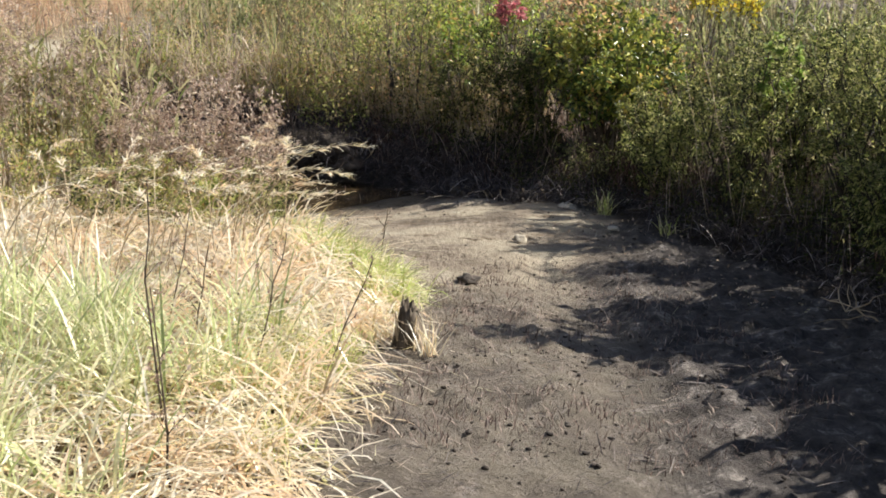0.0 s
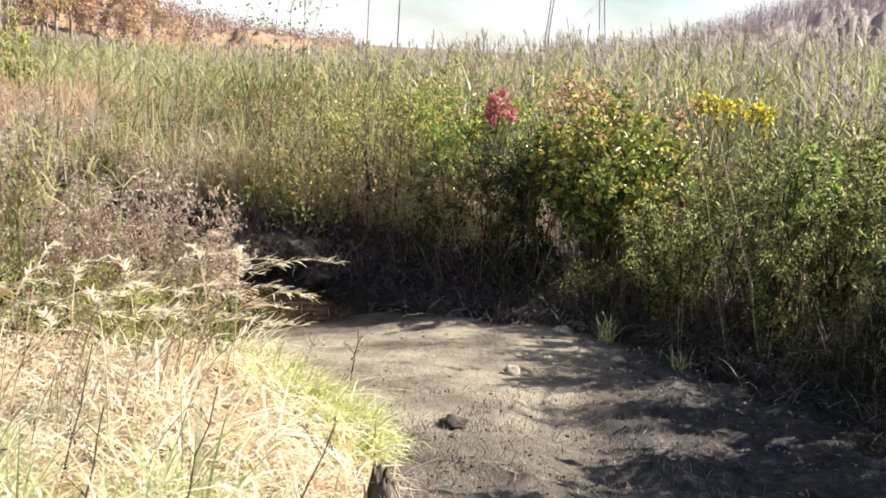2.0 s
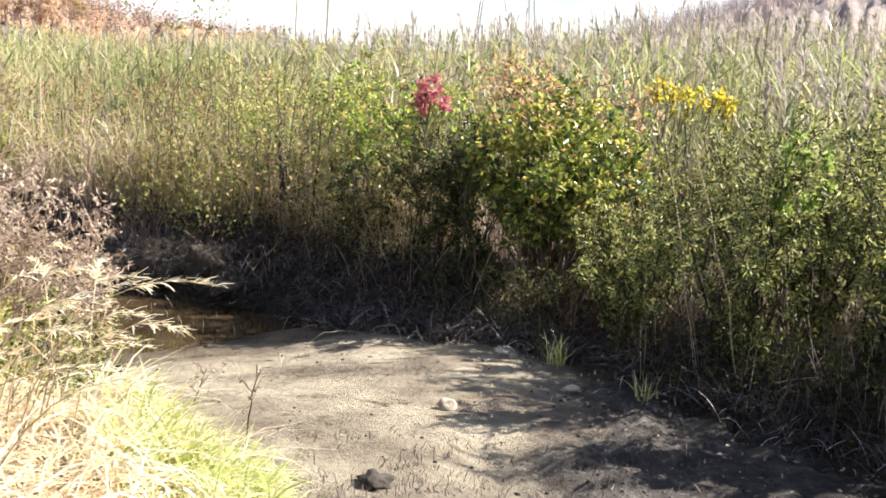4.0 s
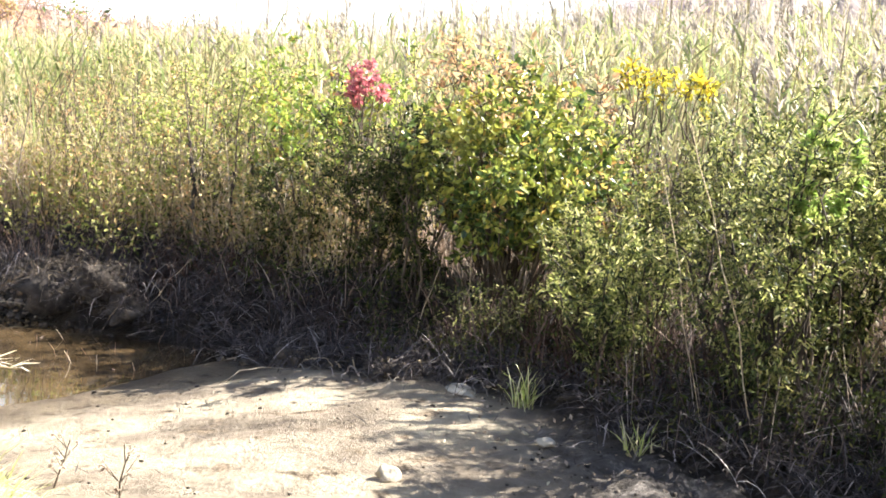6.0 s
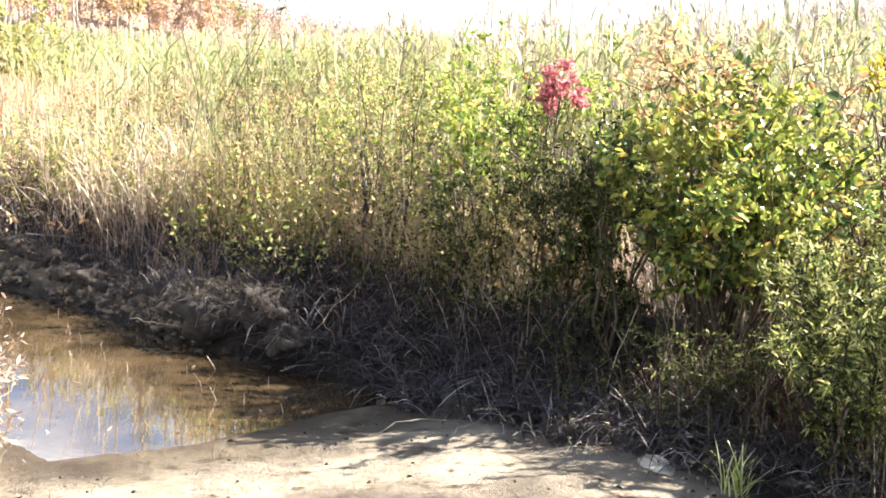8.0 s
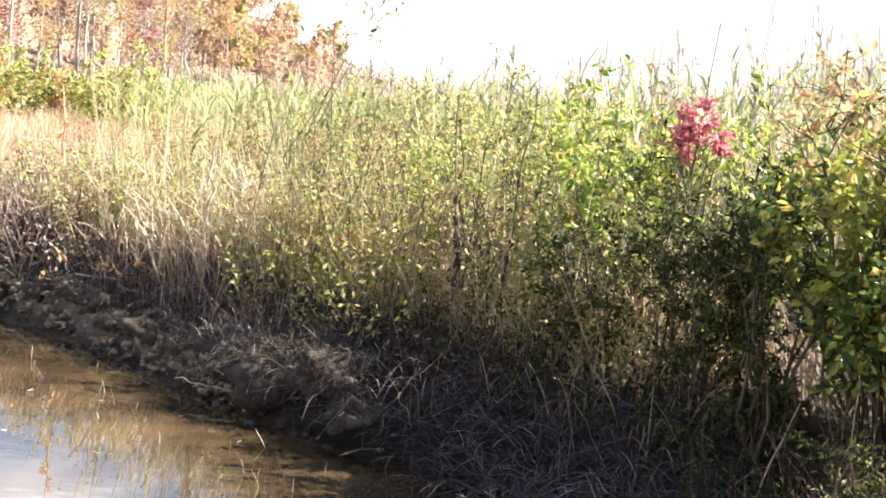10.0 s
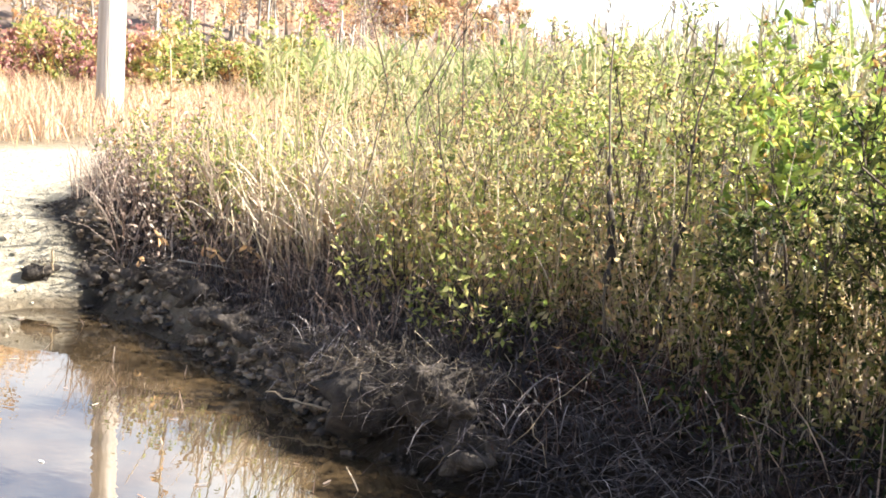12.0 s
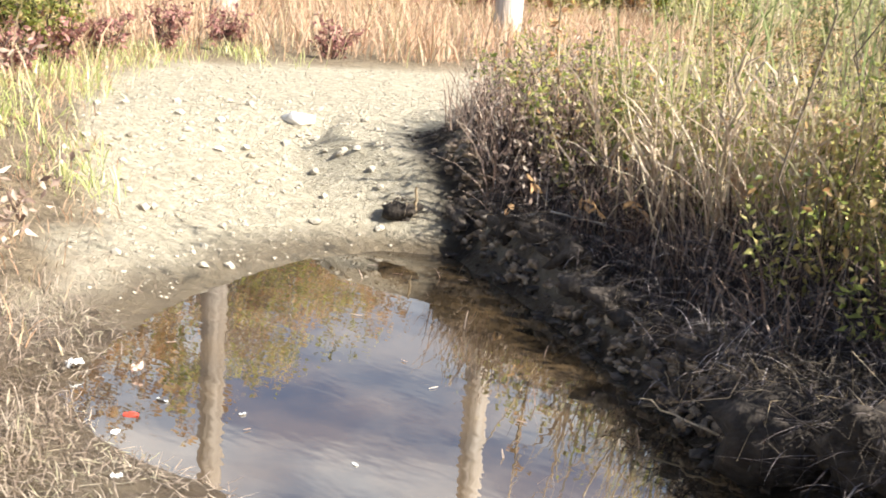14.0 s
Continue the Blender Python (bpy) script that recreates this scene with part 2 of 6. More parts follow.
# very dark and bright leaves mixed: shade and glints put into the colour
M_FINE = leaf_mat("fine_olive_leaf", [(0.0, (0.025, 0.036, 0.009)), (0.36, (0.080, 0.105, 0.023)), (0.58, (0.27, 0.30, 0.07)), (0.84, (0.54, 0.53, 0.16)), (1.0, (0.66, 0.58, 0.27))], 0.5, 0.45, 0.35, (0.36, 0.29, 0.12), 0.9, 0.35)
# darker copy of the olive leaf: shade put into the leaf colour
M_SHADE = leaf_mat("shaded_olive_leaf", [(0.0, (0.016, 0.023, 0.005)), (0.4, (0.040, 0.055, 0.011)), (0.8, (0.10, 0.12, 0.027)), (1.0, (0.26, 0.23, 0.07))], 0.4, 0.55, 0.35, (0.075, 0.060, 0.02), 0.9, 0.12)
M_LIME = leaf_mat("bright_green_leaf", [(0.0, (0.22, 0.34, 0.06)), (0.6, (0.38, 0.50, 0.11)), (1.0, (0.56, 0.58, 0.17))], 0.5, 0.4)
M_RED = leaf_mat("crimson_leaf", [(0.0, (0.46, 0.11, 0.12)), (0.5, (0.66, 0.22, 0.22)), (1.0, (0.70, 0.38, 0.32))], 0.5, 0.5)
M_DARKRED = leaf_mat("dull_red_leaf", [(0.0, (0.28, 0.12, 0.10)), (0.6, (0.44, 0.22, 0.17)), (1.0, (0.50, 0.33, 0.20))], 0.4, 0.6)
M_REDSHRUB = leaf_mat("red_shrub_leaf", [(0.0, (0.30, 0.12, 0.10)), (0.6, (0.46, 0.23, 0.17)), (1.0, (0.52, 0.34, 0.23))], 0.4, 0.6)
M_YELLOW = leaf_mat("golden_leaf", [(0.0, (0.55, 0.52, 0.06)), (0.7, (0.80, 0.66, 0.06)), (1.0, (0.74, 0.46, 0.06))], 0.5, 0.45)
M_ORANGE = leaf_mat("orange_leaf", [(0.0, (0.52, 0.30, 0.15)), (0.6, (0.70, 0.44, 0.20)), (1.0, (0.62, 0.50, 0.22))], 0.5, 0.55)
M_AUTUMN = leaf_mat("faded_orange_leaf", [(0.0, (0.46, 0.32, 0.20)), (0.5, (0.66, 0.45, 0.28)), (0.8, (0.70, 0.54, 0.36)), (1.0, (0.54, 0.50, 0.30))], 0.5, 0.7, 0.5, (0.72, 0.42, 0.22), 0.35, 0.1)
M_TAN = leaf_mat("tan_autumn_leaf", [(0.0, (0.16, 0.15, 0.05)), (0.35, (0.36, 0.33, 0.13)), (0.6, (0.55, 0.44, 0.22)), (0.85, (0.66, 0.45, 0.22)), (1.0, (0.62, 0.32, 0.15))], 0.65, 0.5, 0.5, (0.46, 0.46, 0.14), 1.2, 0.3)
M_BROWN = leaf_mat("withered_weed", [(0.0, (0.24, 0.16, 0.11)), (0.5, (0.47, 0.35, 0.25)), (0.85, (0.66, 0.53, 0.38)), (1.0, (0.74, 0.64, 0.48))], 0.44, 0.7, 0.35, (0.44, 0.26, 0.18), 1.1)
# muddy stems, darkened further to carry the bank's shade in their colour
M_DEBRIS = leaf_mat("shaded_muddy_stem", [(0.0, (0.024, 0.019, 0.015)), (0.55, (0.072, 0.057, 0.046)), (0.88, (0.16, 0.13, 0.105)), (1.0, (0.32, 0.28, 0.225))], 0.15, 0.75)
M_STUBBLE = leaf_mat("brown_stubble", [(0.0, (0.07, 0.05, 0.038)), (0.5, (0.19, 0.135, 0.10)), (0.85, (0.36, 0.27, 0.20)), (1.0, (0.52, 0.43, 0.33))], 0.3, 0.7, spec=0.2)
M_FOREST = leaf_mat("hillside_leaf", [(0.0, (0.20, 0.155, 0.135)), (0.4, (0.31, 0.235, 0.19)), (0.7, (0.42, 0.28, 0.185)), (1.0, (0.36, 0.30, 0.18))], 0.4, 0.8, 0.8, (0.52, 0.28, 0.14), 0.03, 0.1)
M_TWIG = leaf_mat("bare_far_branches", [(0.0, (0.23, 0.185, 0.175)), (0.6, (0.32, 0.265, 0.25)), (1.0, (0.40, 0.335, 0.315))], 0.2, 0.9, spec=0.1)
M_WOODS = rough_mat("autumn_woods_canopy", [(0.28, (0.11, 0.088, 0.08)), (0.42, (0.165, 0.13, 0.11)), (0.54, (0.24, 0.17, 0.12)), (0.64, (0.34, 0.20, 0.11)), (0.76, (0.24, 0.20, 0.12))], 0.09, 0.95, 0.45, 0.6, 1.0, (1, 1, 0.35), 0.1)
M_BAREWOODS = rough_mat("bare_woods_canopy", [(0.3, (0.17, 0.145, 0.14)), (0.5, (0.25, 0.21, 0.195)), (0.68, (0.31, 0.25, 0.215)), (0.8, (0.36, 0.26, 0.19))], 0.09, 0.95, 0.45, 0.6, 1.0, (1, 1, 0.35), 0.1)
M_BARK = rough_mat("grey_bark", [(0.3, (0.20, 0.17, 0.145)), (0.55, (0.38, 0.345, 0.30)), (0.75, (0.54, 0.50, 0.45))], 3.0, 0.9, 0.6, 18.0, 0.03, (1, 1, 0.3))
M_STEM = rough_mat("dark_shrub_stem", [(0.3, (0.05, 0.035, 0.025)), (0.6, (0.13, 0.10, 0.07)), (0.8, (0.22, 0.17, 0.12))], 8.0, 0.8)
# darker copy of the shrub stem, standing in for shade inside the bushes
M_DARKSTEM = rough_mat("darkened_bush_stem", [(0.3, (0.022, 0.016, 0.012)), (0.6, (0.055, 0.042, 0.031)), (0.8, (0.10, 0.078, 0.058))], 8.0, 0.8)
M_GALL = rough_mat("black_knot_growth", [(0.3, (0.018, 0.015, 0.012)), (0.7, (0.06, 0.048, 0.038))], 20.0, 0.9, 0.8, 60.0)
M_DRYSTEM = rough_mat("dry_pale_stem", [(0.3, (0.30, 0.22, 0.13)), (0.6, (0.48, 0.38, 0.25)), (0.8, (0.6, 0.5, 0.36))], 8.0, 0.7)
M_POLE = rough_mat("weathered_pole_wood", [(0.25, (0.19, 0.15, 0.115)), (0.45, (0.39, 0.33, 0.275)), (0.6, (0.50, 0.435, 0.37)), (0.75, (0.60, 0.54, 0.475))], 7.0, 0.85, 0.9, 26.0, 0.03, (1, 1, 0.05))
M_STONE = rough_mat("pale_gravel_stone", [(0.25, (0.30, 0.26, 0.20)), (0.5, (0.43, 0.38, 0.30)), (0.75, (0.60, 0.55, 0.46))], 9.0, 0.85, 0.5, 60.0)
M_WHITESTONE = rough_mat("white_stone", [(0.25, (0.55, 0.52, 0.46)), (0.5, (0.68, 0.65, 0.59)), (0.75, (0.80, 0.77, 0.72))], 9.0, 0.85, 0.5, 60.0)
# mud clods, lowered in colour along with the bank to hold its shade
M_MUDSTONE = rough_mat("muddy_clod", [(0.3, (0.026, 0.021, 0.017)), (0.55, (0.066, 0.053, 0.043)), (0.8, (0.15, 0.123, 0.098))], 12.0, 0.9, 1.0, 35.0, 0.02)
M_STUMP = rough_mat("rotten_stump_wood", [(0.3, (0.06, 0.045, 0.032)), (0.5, (0.17, 0.135, 0.10)), (0.75, (0.44, 0.37, 0.28))], 14.0, 0.9, 0.9, 40.0, 0.02, (1, 1, 0.15))
M_ROOTWOOD = rough_mat("grey_root_wood", [(0.3, (0.10, 0.083, 0.068)), (0.55, (0.22, 0.19, 0.158)), (0.8, (0.40, 0.35, 0.29))], 14.0, 0.9, 0.8, 50.0, 0.01, (1, 1, 0.4))
M_STEEL = rough_mat("galvanised_steel", [(0.3, (0.30, 0.31, 0.32)), (0.7, (0.42, 0.43, 0.44))], 2.0, 0.6, 0.05)
M_WHITE = rough_mat("white_plastic_litter", [(0.3, (0.65, 0.65, 0.63)), (0.7, (0.82, 0.82, 0.80))], 20.0, 0.4, 0.2)
M_REDLIT = rough_mat("red_plastic_litter", [(0.3, (0.50, 0.05, 0.03)), (0.7, (0.65, 0.09, 0.06))], 20.0, 0.4, 0.2)
M_PINK = rough_mat("pale_pink_litter", [(0.3, (0.55, 0.36, 0.28)), (0.7, (0.68, 0.48, 0.38))], 20.0, 0.6, 0.2)
M_DEADGRASS = leaf_mat("dead_trodden_grass", [(0.0, (0.20, 0.15, 0.10)), (0.4, (0.38, 0.30, 0.21)), (0.8, (0.54, 0.45, 0.32)), (1.0, (0.46, 0.44, 0.24))], 0.3, 0.6, 0.45, (0.30, 0.20, 0.13), 1.3)
M_DEADREED = leaf_mat("bleached_dead_reed", [(0.0, (0.38, 0.27, 0.17)), (0.4, (0.56, 0.44, 0.29)), (0.8, (0.72, 0.61, 0.43)), (1.0, (0.50, 0.48, 0.22))], 0.4, 0.45, 0.4, (0.46, 0.30, 0.19), 1.5, 0.4)
# brown clods made paler: sun on the berm crest put into the colour
M_BERM = rough_mat("sunlit_berm_clod", [(0.3, (0.11, 0.080, 0.056)), (0.48, (0.29, 0.22, 0.155)), (0.7, (0.56, 0.46, 0.34))], 14.0, 0.9, 1.0, 40.0, 0.02)
# roots and brush below: colours lowered to stand in for deep bank shade
M_ROOTS = leaf_mat("shaded_grey_root", [(0.0, (0.026, 0.021, 0.017)), (0.5, (0.072, 0.059, 0.048)), (0.86, (0.18, 0.15, 0.125)), (1.0, (0.58, 0.51, 0.43))], 0.12, 0.75, spec=0.2)
M_BRUSH = leaf_mat("shaded_dead_brush", [(0.0, (0.028, 0.019, 0.014)), (0.5, (0.085, 0.058, 0.044)), (0.8, (0.18, 0.13, 0.095)), (0.94, (0.36, 0.28, 0.21)), (1.0, (0.56, 0.48, 0.36))], 0.3, 0.7, 0.5, (0.15, 0.068, 0.045), 1.0, 0.2)


# ---- mesh tools ----
RNG = np.random.default_rng(7)
UP = np.array([0.0, 0.0, 1.0])


def poly_mesh(name, verts, faces, material, smooth=False):
    """A mesh from arrays of points and of equal-sided faces."""
    verts, faces = np.asarray(verts, dtype=np.float32), np.asarray(faces, dtype=np.int32)
    k = faces.shape[1]
    me = bpy.data.meshes.new(name)
    me.vertices.add(len(verts))
    me.vertices.foreach_set("co", verts.ravel())
    me.loops.add(faces.size)
    me.loops.foreach_set("vertex_index", faces.ravel())
    me.polygons.add(len(faces))
    me.polygons.foreach_set("loop_start", np.arange(0, faces.size, k, dtype=np.int32))
    if smooth:
        me.polygons.foreach_set("use_smooth", np.ones(len(faces), dtype=bool))
    me.update(calc_edges=True)
    me.validate()
    me.materials.append(material)
    return me


def part(name, mesh, parent, label=""):
    ob = new(name, mesh)
    ob.parent = parent
    return tagged(ob, label=label)


def thing(name, label, category, group="", at=(0, 0, 0)):
    ob = tagged(new(name), label, category, group)
    ob.location = at
    return ob


def joined(pieces):
    vs, fs, o = [], [], 0
    for v, f in pieces:
        vs.append(v)
        fs.append(f + o)
        o += len(v)
    return np.concatenate(vs), np.concatenate(fs)


def blades(base, length, width, az, lean, bend, segs=3, tip=0.12):
    """Arching strips: they rise at lean from the upright and bend over by bend, both in radians."""
    n = len(base)
    s = np.linspace(0, 1, segs + 1)
    out = np.stack([np.sin(az), np.cos(az), np.zeros(n)], 1)
    tw = az + np.pi / 2 + RNG.uniform(-0.7, 0.7, n)
    side = np.stack([np.sin(tw), np.cos(tw), RNG.uniform(-0.25, 0.25, n)], 1)
    p = np.array(base, dtype=float)
    rows = []
    for i, si in enumerate(s):
        if i:
            th = lean + bend * (s[i - 1] + si) / 2
            p = p + (out * np.sin(th)[:, None] + UP * np.cos(th)[:, None]) * (length / segs)[:, None]
        w = width * (0.75 + 0.5 * si if si < 0.5 else (1 - si) * (2 - 2 * tip) + tip)
        rows += [p - side * w[:, None] / 2, p + side * w[:, None] / 2]
    v = np.stack(rows, 1).reshape(-1, 3)
    k = 2 * (segs + 1)
    one = np.array([[2 * i, 2 * i + 1, 2 * i + 3, 2 * i + 2] for i in range(segs)])
    f = (np.arange(n)[:, None, None] * k + one[None]).reshape(-1, 4)
    return v, f


def leaves(pos, size, ratio=0.5, fold=0.25, droop=0.3, full=False, outward=None):
    """Leaves folded along the midrib: four points, or six for the full outline."""
    n = len(pos)
    d = RNG.normal(size=(n, 3))
    if outward is not None:
        d = d * 0.8 + outward
    d[:, 2] -= droop
    d /= np.linalg.norm(d, axis=1)[:, None]
    a = RNG.normal(size=(n, 3))
    s = np.cross(d, a)
    s /= np.linalg.norm(s, axis=1)[:, None]
    u = np.cross(s, d)
    size = np.broadcast_to(size, (n,))[:, None]
    w, h = size * ratio / 2, size * fold * ratio
    if full:
        pts = [pos, pos + d * size * 0.3 + s * w + u * h, pos + d * size * 0.68 + s * w * 0.85 + u * h, pos + d * size - u * h * 0.4,
               pos + d * size * 0.68 - s * w * 0.85 + u * h, pos + d * size * 0.3 - s * w + u * h]
        one = np.array([[0, 1, 2, 3], [0, 3, 4, 5]])
    else:
        pts = [pos, pos + d * size * 0.45 + s * w + u * h, pos + d * size, pos + d * size * 0.45 - s * w + u * h]
        one = np.array([[0, 1, 2], [0, 2, 3]])
    v = np.stack(pts, 1).reshape(-1, 3)
    return v, (np.arange(n)[:, None, None] * len(pts) + one[None]).reshape(-1, one.shape[1])


def tubes(paths, sides=4):
    """Tapered tubes: each path is (points, radius at the foot, radius at the end)."""
    vs, fs, o = [], [], 0
    ang = np.arange(sides) * 2 * np.pi / sides
    for pts, r0, r1 in paths:
        pts = np.asarray(pts, dtype=float)
        m = len(pts)
        t = np.gradient(pts, axis=0)
        t /= np.linalg.norm(t, axis=1)[:, None] + 1e-9
        ref = np.where(np.abs(t[:, 2:3]) > 0.9, np.array([[1.0, 0, 0]]), np.array([[0, 0, 1.0]]))
        a = np.cross(t, ref)
        a /= np.linalg.norm(a, axis=1)[:, None] + 1e-9
        b = np.cross(t, a)
        r = np.linspace(r0, r1, m)[:, None, None]
        ring = pts[:, None] + r * (np.cos(ang)[None, :, None] * a[:, None] + np.sin(ang)[None, :, None] * b[:, None])
        vs.append(ring.reshape(-1, 3))
        i, j = np.meshgrid(np.arange(m - 1), np.arange(sides), indexing="ij")
        j2 = (j + 1) % sides
        fs.append(np.stack([i * sides + j, i * sides + j2, (i + 1) * sides + j2, (i + 1) * sides + j], -1).reshape(-1, 4) + o)
        o += m * sides
    return np.concatenate(vs), np.concatenate(fs)


def curve_path(a, b, sag=0.0, wob=0.05, m=6):
    s = np.linspace(0, 1, m)[:, None]
    a, b = np.asarray(a, float), np.asarray(b, float)
    p = a + (b - a) * s
    p[:, 2:3] += sag * 4 * s * (1 - s)
    p[1:-1] += RNG.normal(size=(m - 2, 3)) * wob * np.linalg.norm(b - a) * 0.3
    return p


def boulder(size, seed, rough=0.35, flat=0.7, sub=2):
    """A rounded, dented stone."""
    bm = bmesh.new()
    bmesh.ops.create_icosphere(bm, subdivisions=sub, radius=1.0)
    for v in bm.verts:
        q = noise.noise(v.co * 1.3 + Vector((seed * 7.1, seed * 3.3, 0))) * rough + noise.noise(v.co * 3.1 + Vector((0, seed * 5.7, 1))) * rough * 0.4
        v.co = v.co * (1 + q)
        v.co = Vector((v.co.x * size[0], v.co.y * size[1], v.co.z * size[2] * flat))
    return bm


def bm_mesh(name, bm, material, smooth=False):
    me = bpy.data.meshes.new(name)
    for f in bm.faces:
        f.smooth = smooth
    bm.to_mesh(me)
    bm.free()
    me.materials.append(material)
    return me


# ---- the plan ----
WATER_Z = -1.115
# where the plants begin on the far side of the track and the puddle, from the near right to beyond the gravel
EDGE = np.array([(2.9, -4), (2.8, 3), (2.65, 6.8), (2.35, 8.5), (1.87, 9.3), (1.15, 10.6), (0.5, 11.25), (-0.5, 12.1), (-1.5, 12.85), (-2.25, 13.25), (-3.15, 13.9), (-4.2, 14.6), (-5.2, 15.15), (-6.2, 15.9), (-6.7, 17.5), (-7.2, 20.0), (-7.0, 30.0)])
# where the grass begins on the near side
GRASS = np.array([(-0.75, -4), (-0.7, 2), (-0.66, 4.4), (-0.62, 5.6), (-0.56, 7.2), (-0.85, 8.0), (-1.4, 8.6), (-1.75, 9.6), (-2.6, 10.6), (-3.3, 11.4), (-4.2, 11.75), (-4.9, 12.0), (-5.7, 12.9), (-6.6, 13.6), (-8.2, 14.6), (-9.6, 15.6), (-10.6, 17.2), (-9.6, 19.4), (-8.6, 21.5), (-8.4, 30.0)])
POND = np.array([(-2.31, 10.87), (-1.64, 11.34), (-1.09, 12.0), (-0.62, 12.42), (-1.45, 12.85), (-2.23, 13.2), (-3.1, 13.85), (-4.1, 14.5), (-5.1, 15.02), (-5.45, 14.75), (-5.55, 14.2), (-5.38, 13.35), (-4.98, 12.48), (-4.54, 11.95), (-4.07, 11.8), (-3.45, 11.85), (-2.9, 11.3)])


def to_line(x, y, line, closed=False):
    """Distance to a line of points, positive on its right-hand side (outside, for a closed one)."""
    pts = np.vstack([line, line[:1]]) if closed else line
    best, sign = np.full(x.shape, 1e9), np.ones(x.shape)
    for (ax, ay), (bx, by) in zip(pts[:-1], pts[1:]):
        dx, dy = bx - ax, by - ay
        t = np.clip(((x - ax) * dx + (y - ay) * dy) / (dx * dx + dy * dy), 0, 1)
        d = np.hypot(x - ax - t * dx, y - ay - t * dy)
        side = dx * (y - ay) - dy * (x - ax)
        near = d < best
        best, sign = np.where(near, d, best), np.where(near, np.where(side < 0, 1.0, -1.0), sign)
    if closed:
        inside = np.zeros(x.shape, bool)
        for (ax, ay), (bx, by) in zip(pts[:-1], pts[1:]):
            inside ^= ((ay > y) != (by > y)) & (x < (bx - ax) * (y - ay) / (by - ay + 1e-12) + ax)
        sign = np.where(inside, -1.0, 1.0)
    return best * sign


def step(a, b, x):
    t = np.clip((x - a) / (b - a), 0, 1)
    return t * t * (3 - 2 * t)


def waves(x, y, scale, seed):
    """Cheap smooth unevenness from a few sines, about -1 to 1."""
    r = np.random.default_rng(seed)
    z = np.zeros(np.shape(x))
    for k in range(7):
        a, f, p = r.uniform(0, 6.28), scale * r.uniform(0.6, 2.2), r.uniform(0, 6.28)
        z = z + np.sin((x * np.cos(a) + y * np.sin(a)) * f + p + 1.3 * np.sin((x * np.sin(a) - y * np.cos(a)) * f * 0.7 + p * 2)) / (1 + 0.4 * k)
    return z / 2.6


def grain(x, y, size, seed):
    """Value noise, 0 to 1, with bumps of that size."""
    def lot(i, j):
        q = np.sin(i * 127.1 + j * 311.7 + seed * 74.7) * 43758.5453
        return q - np.floor(q)

    i, j = np.floor(x / size), np.floor(y / size)
    s, t = x / size - i, y / size - j
    s, t = s * s * (3 - 2 * s), t * t * (3 - 2 * t)
    return (lot(i, j) * (1 - s) + lot(i + 1, j) * s) * (1 - t) + (lot(i, j + 1) * (1 - s) + lot(i + 1, j + 1) * s) * t


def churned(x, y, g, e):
    """Where wheels and feet churned the near track; the right side is coloured as shade."""
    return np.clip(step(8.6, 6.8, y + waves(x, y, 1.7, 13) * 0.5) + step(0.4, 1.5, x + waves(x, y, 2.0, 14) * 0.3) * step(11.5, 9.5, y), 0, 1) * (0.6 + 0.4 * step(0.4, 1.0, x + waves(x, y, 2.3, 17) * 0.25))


def hills(x, y):
    r, az = np.hypot(x, y), np.degrees(np.arctan2(x, y))
    left = 60 * np.exp(-((az + 44) / 18) ** 2) * step(50, 260, r)
    right = 45 * np.exp(-((az - 34) / 17) ** 2) * step(60, 280, r)
    back = 3.0 * step(250, 600, r)
    return left + right + back


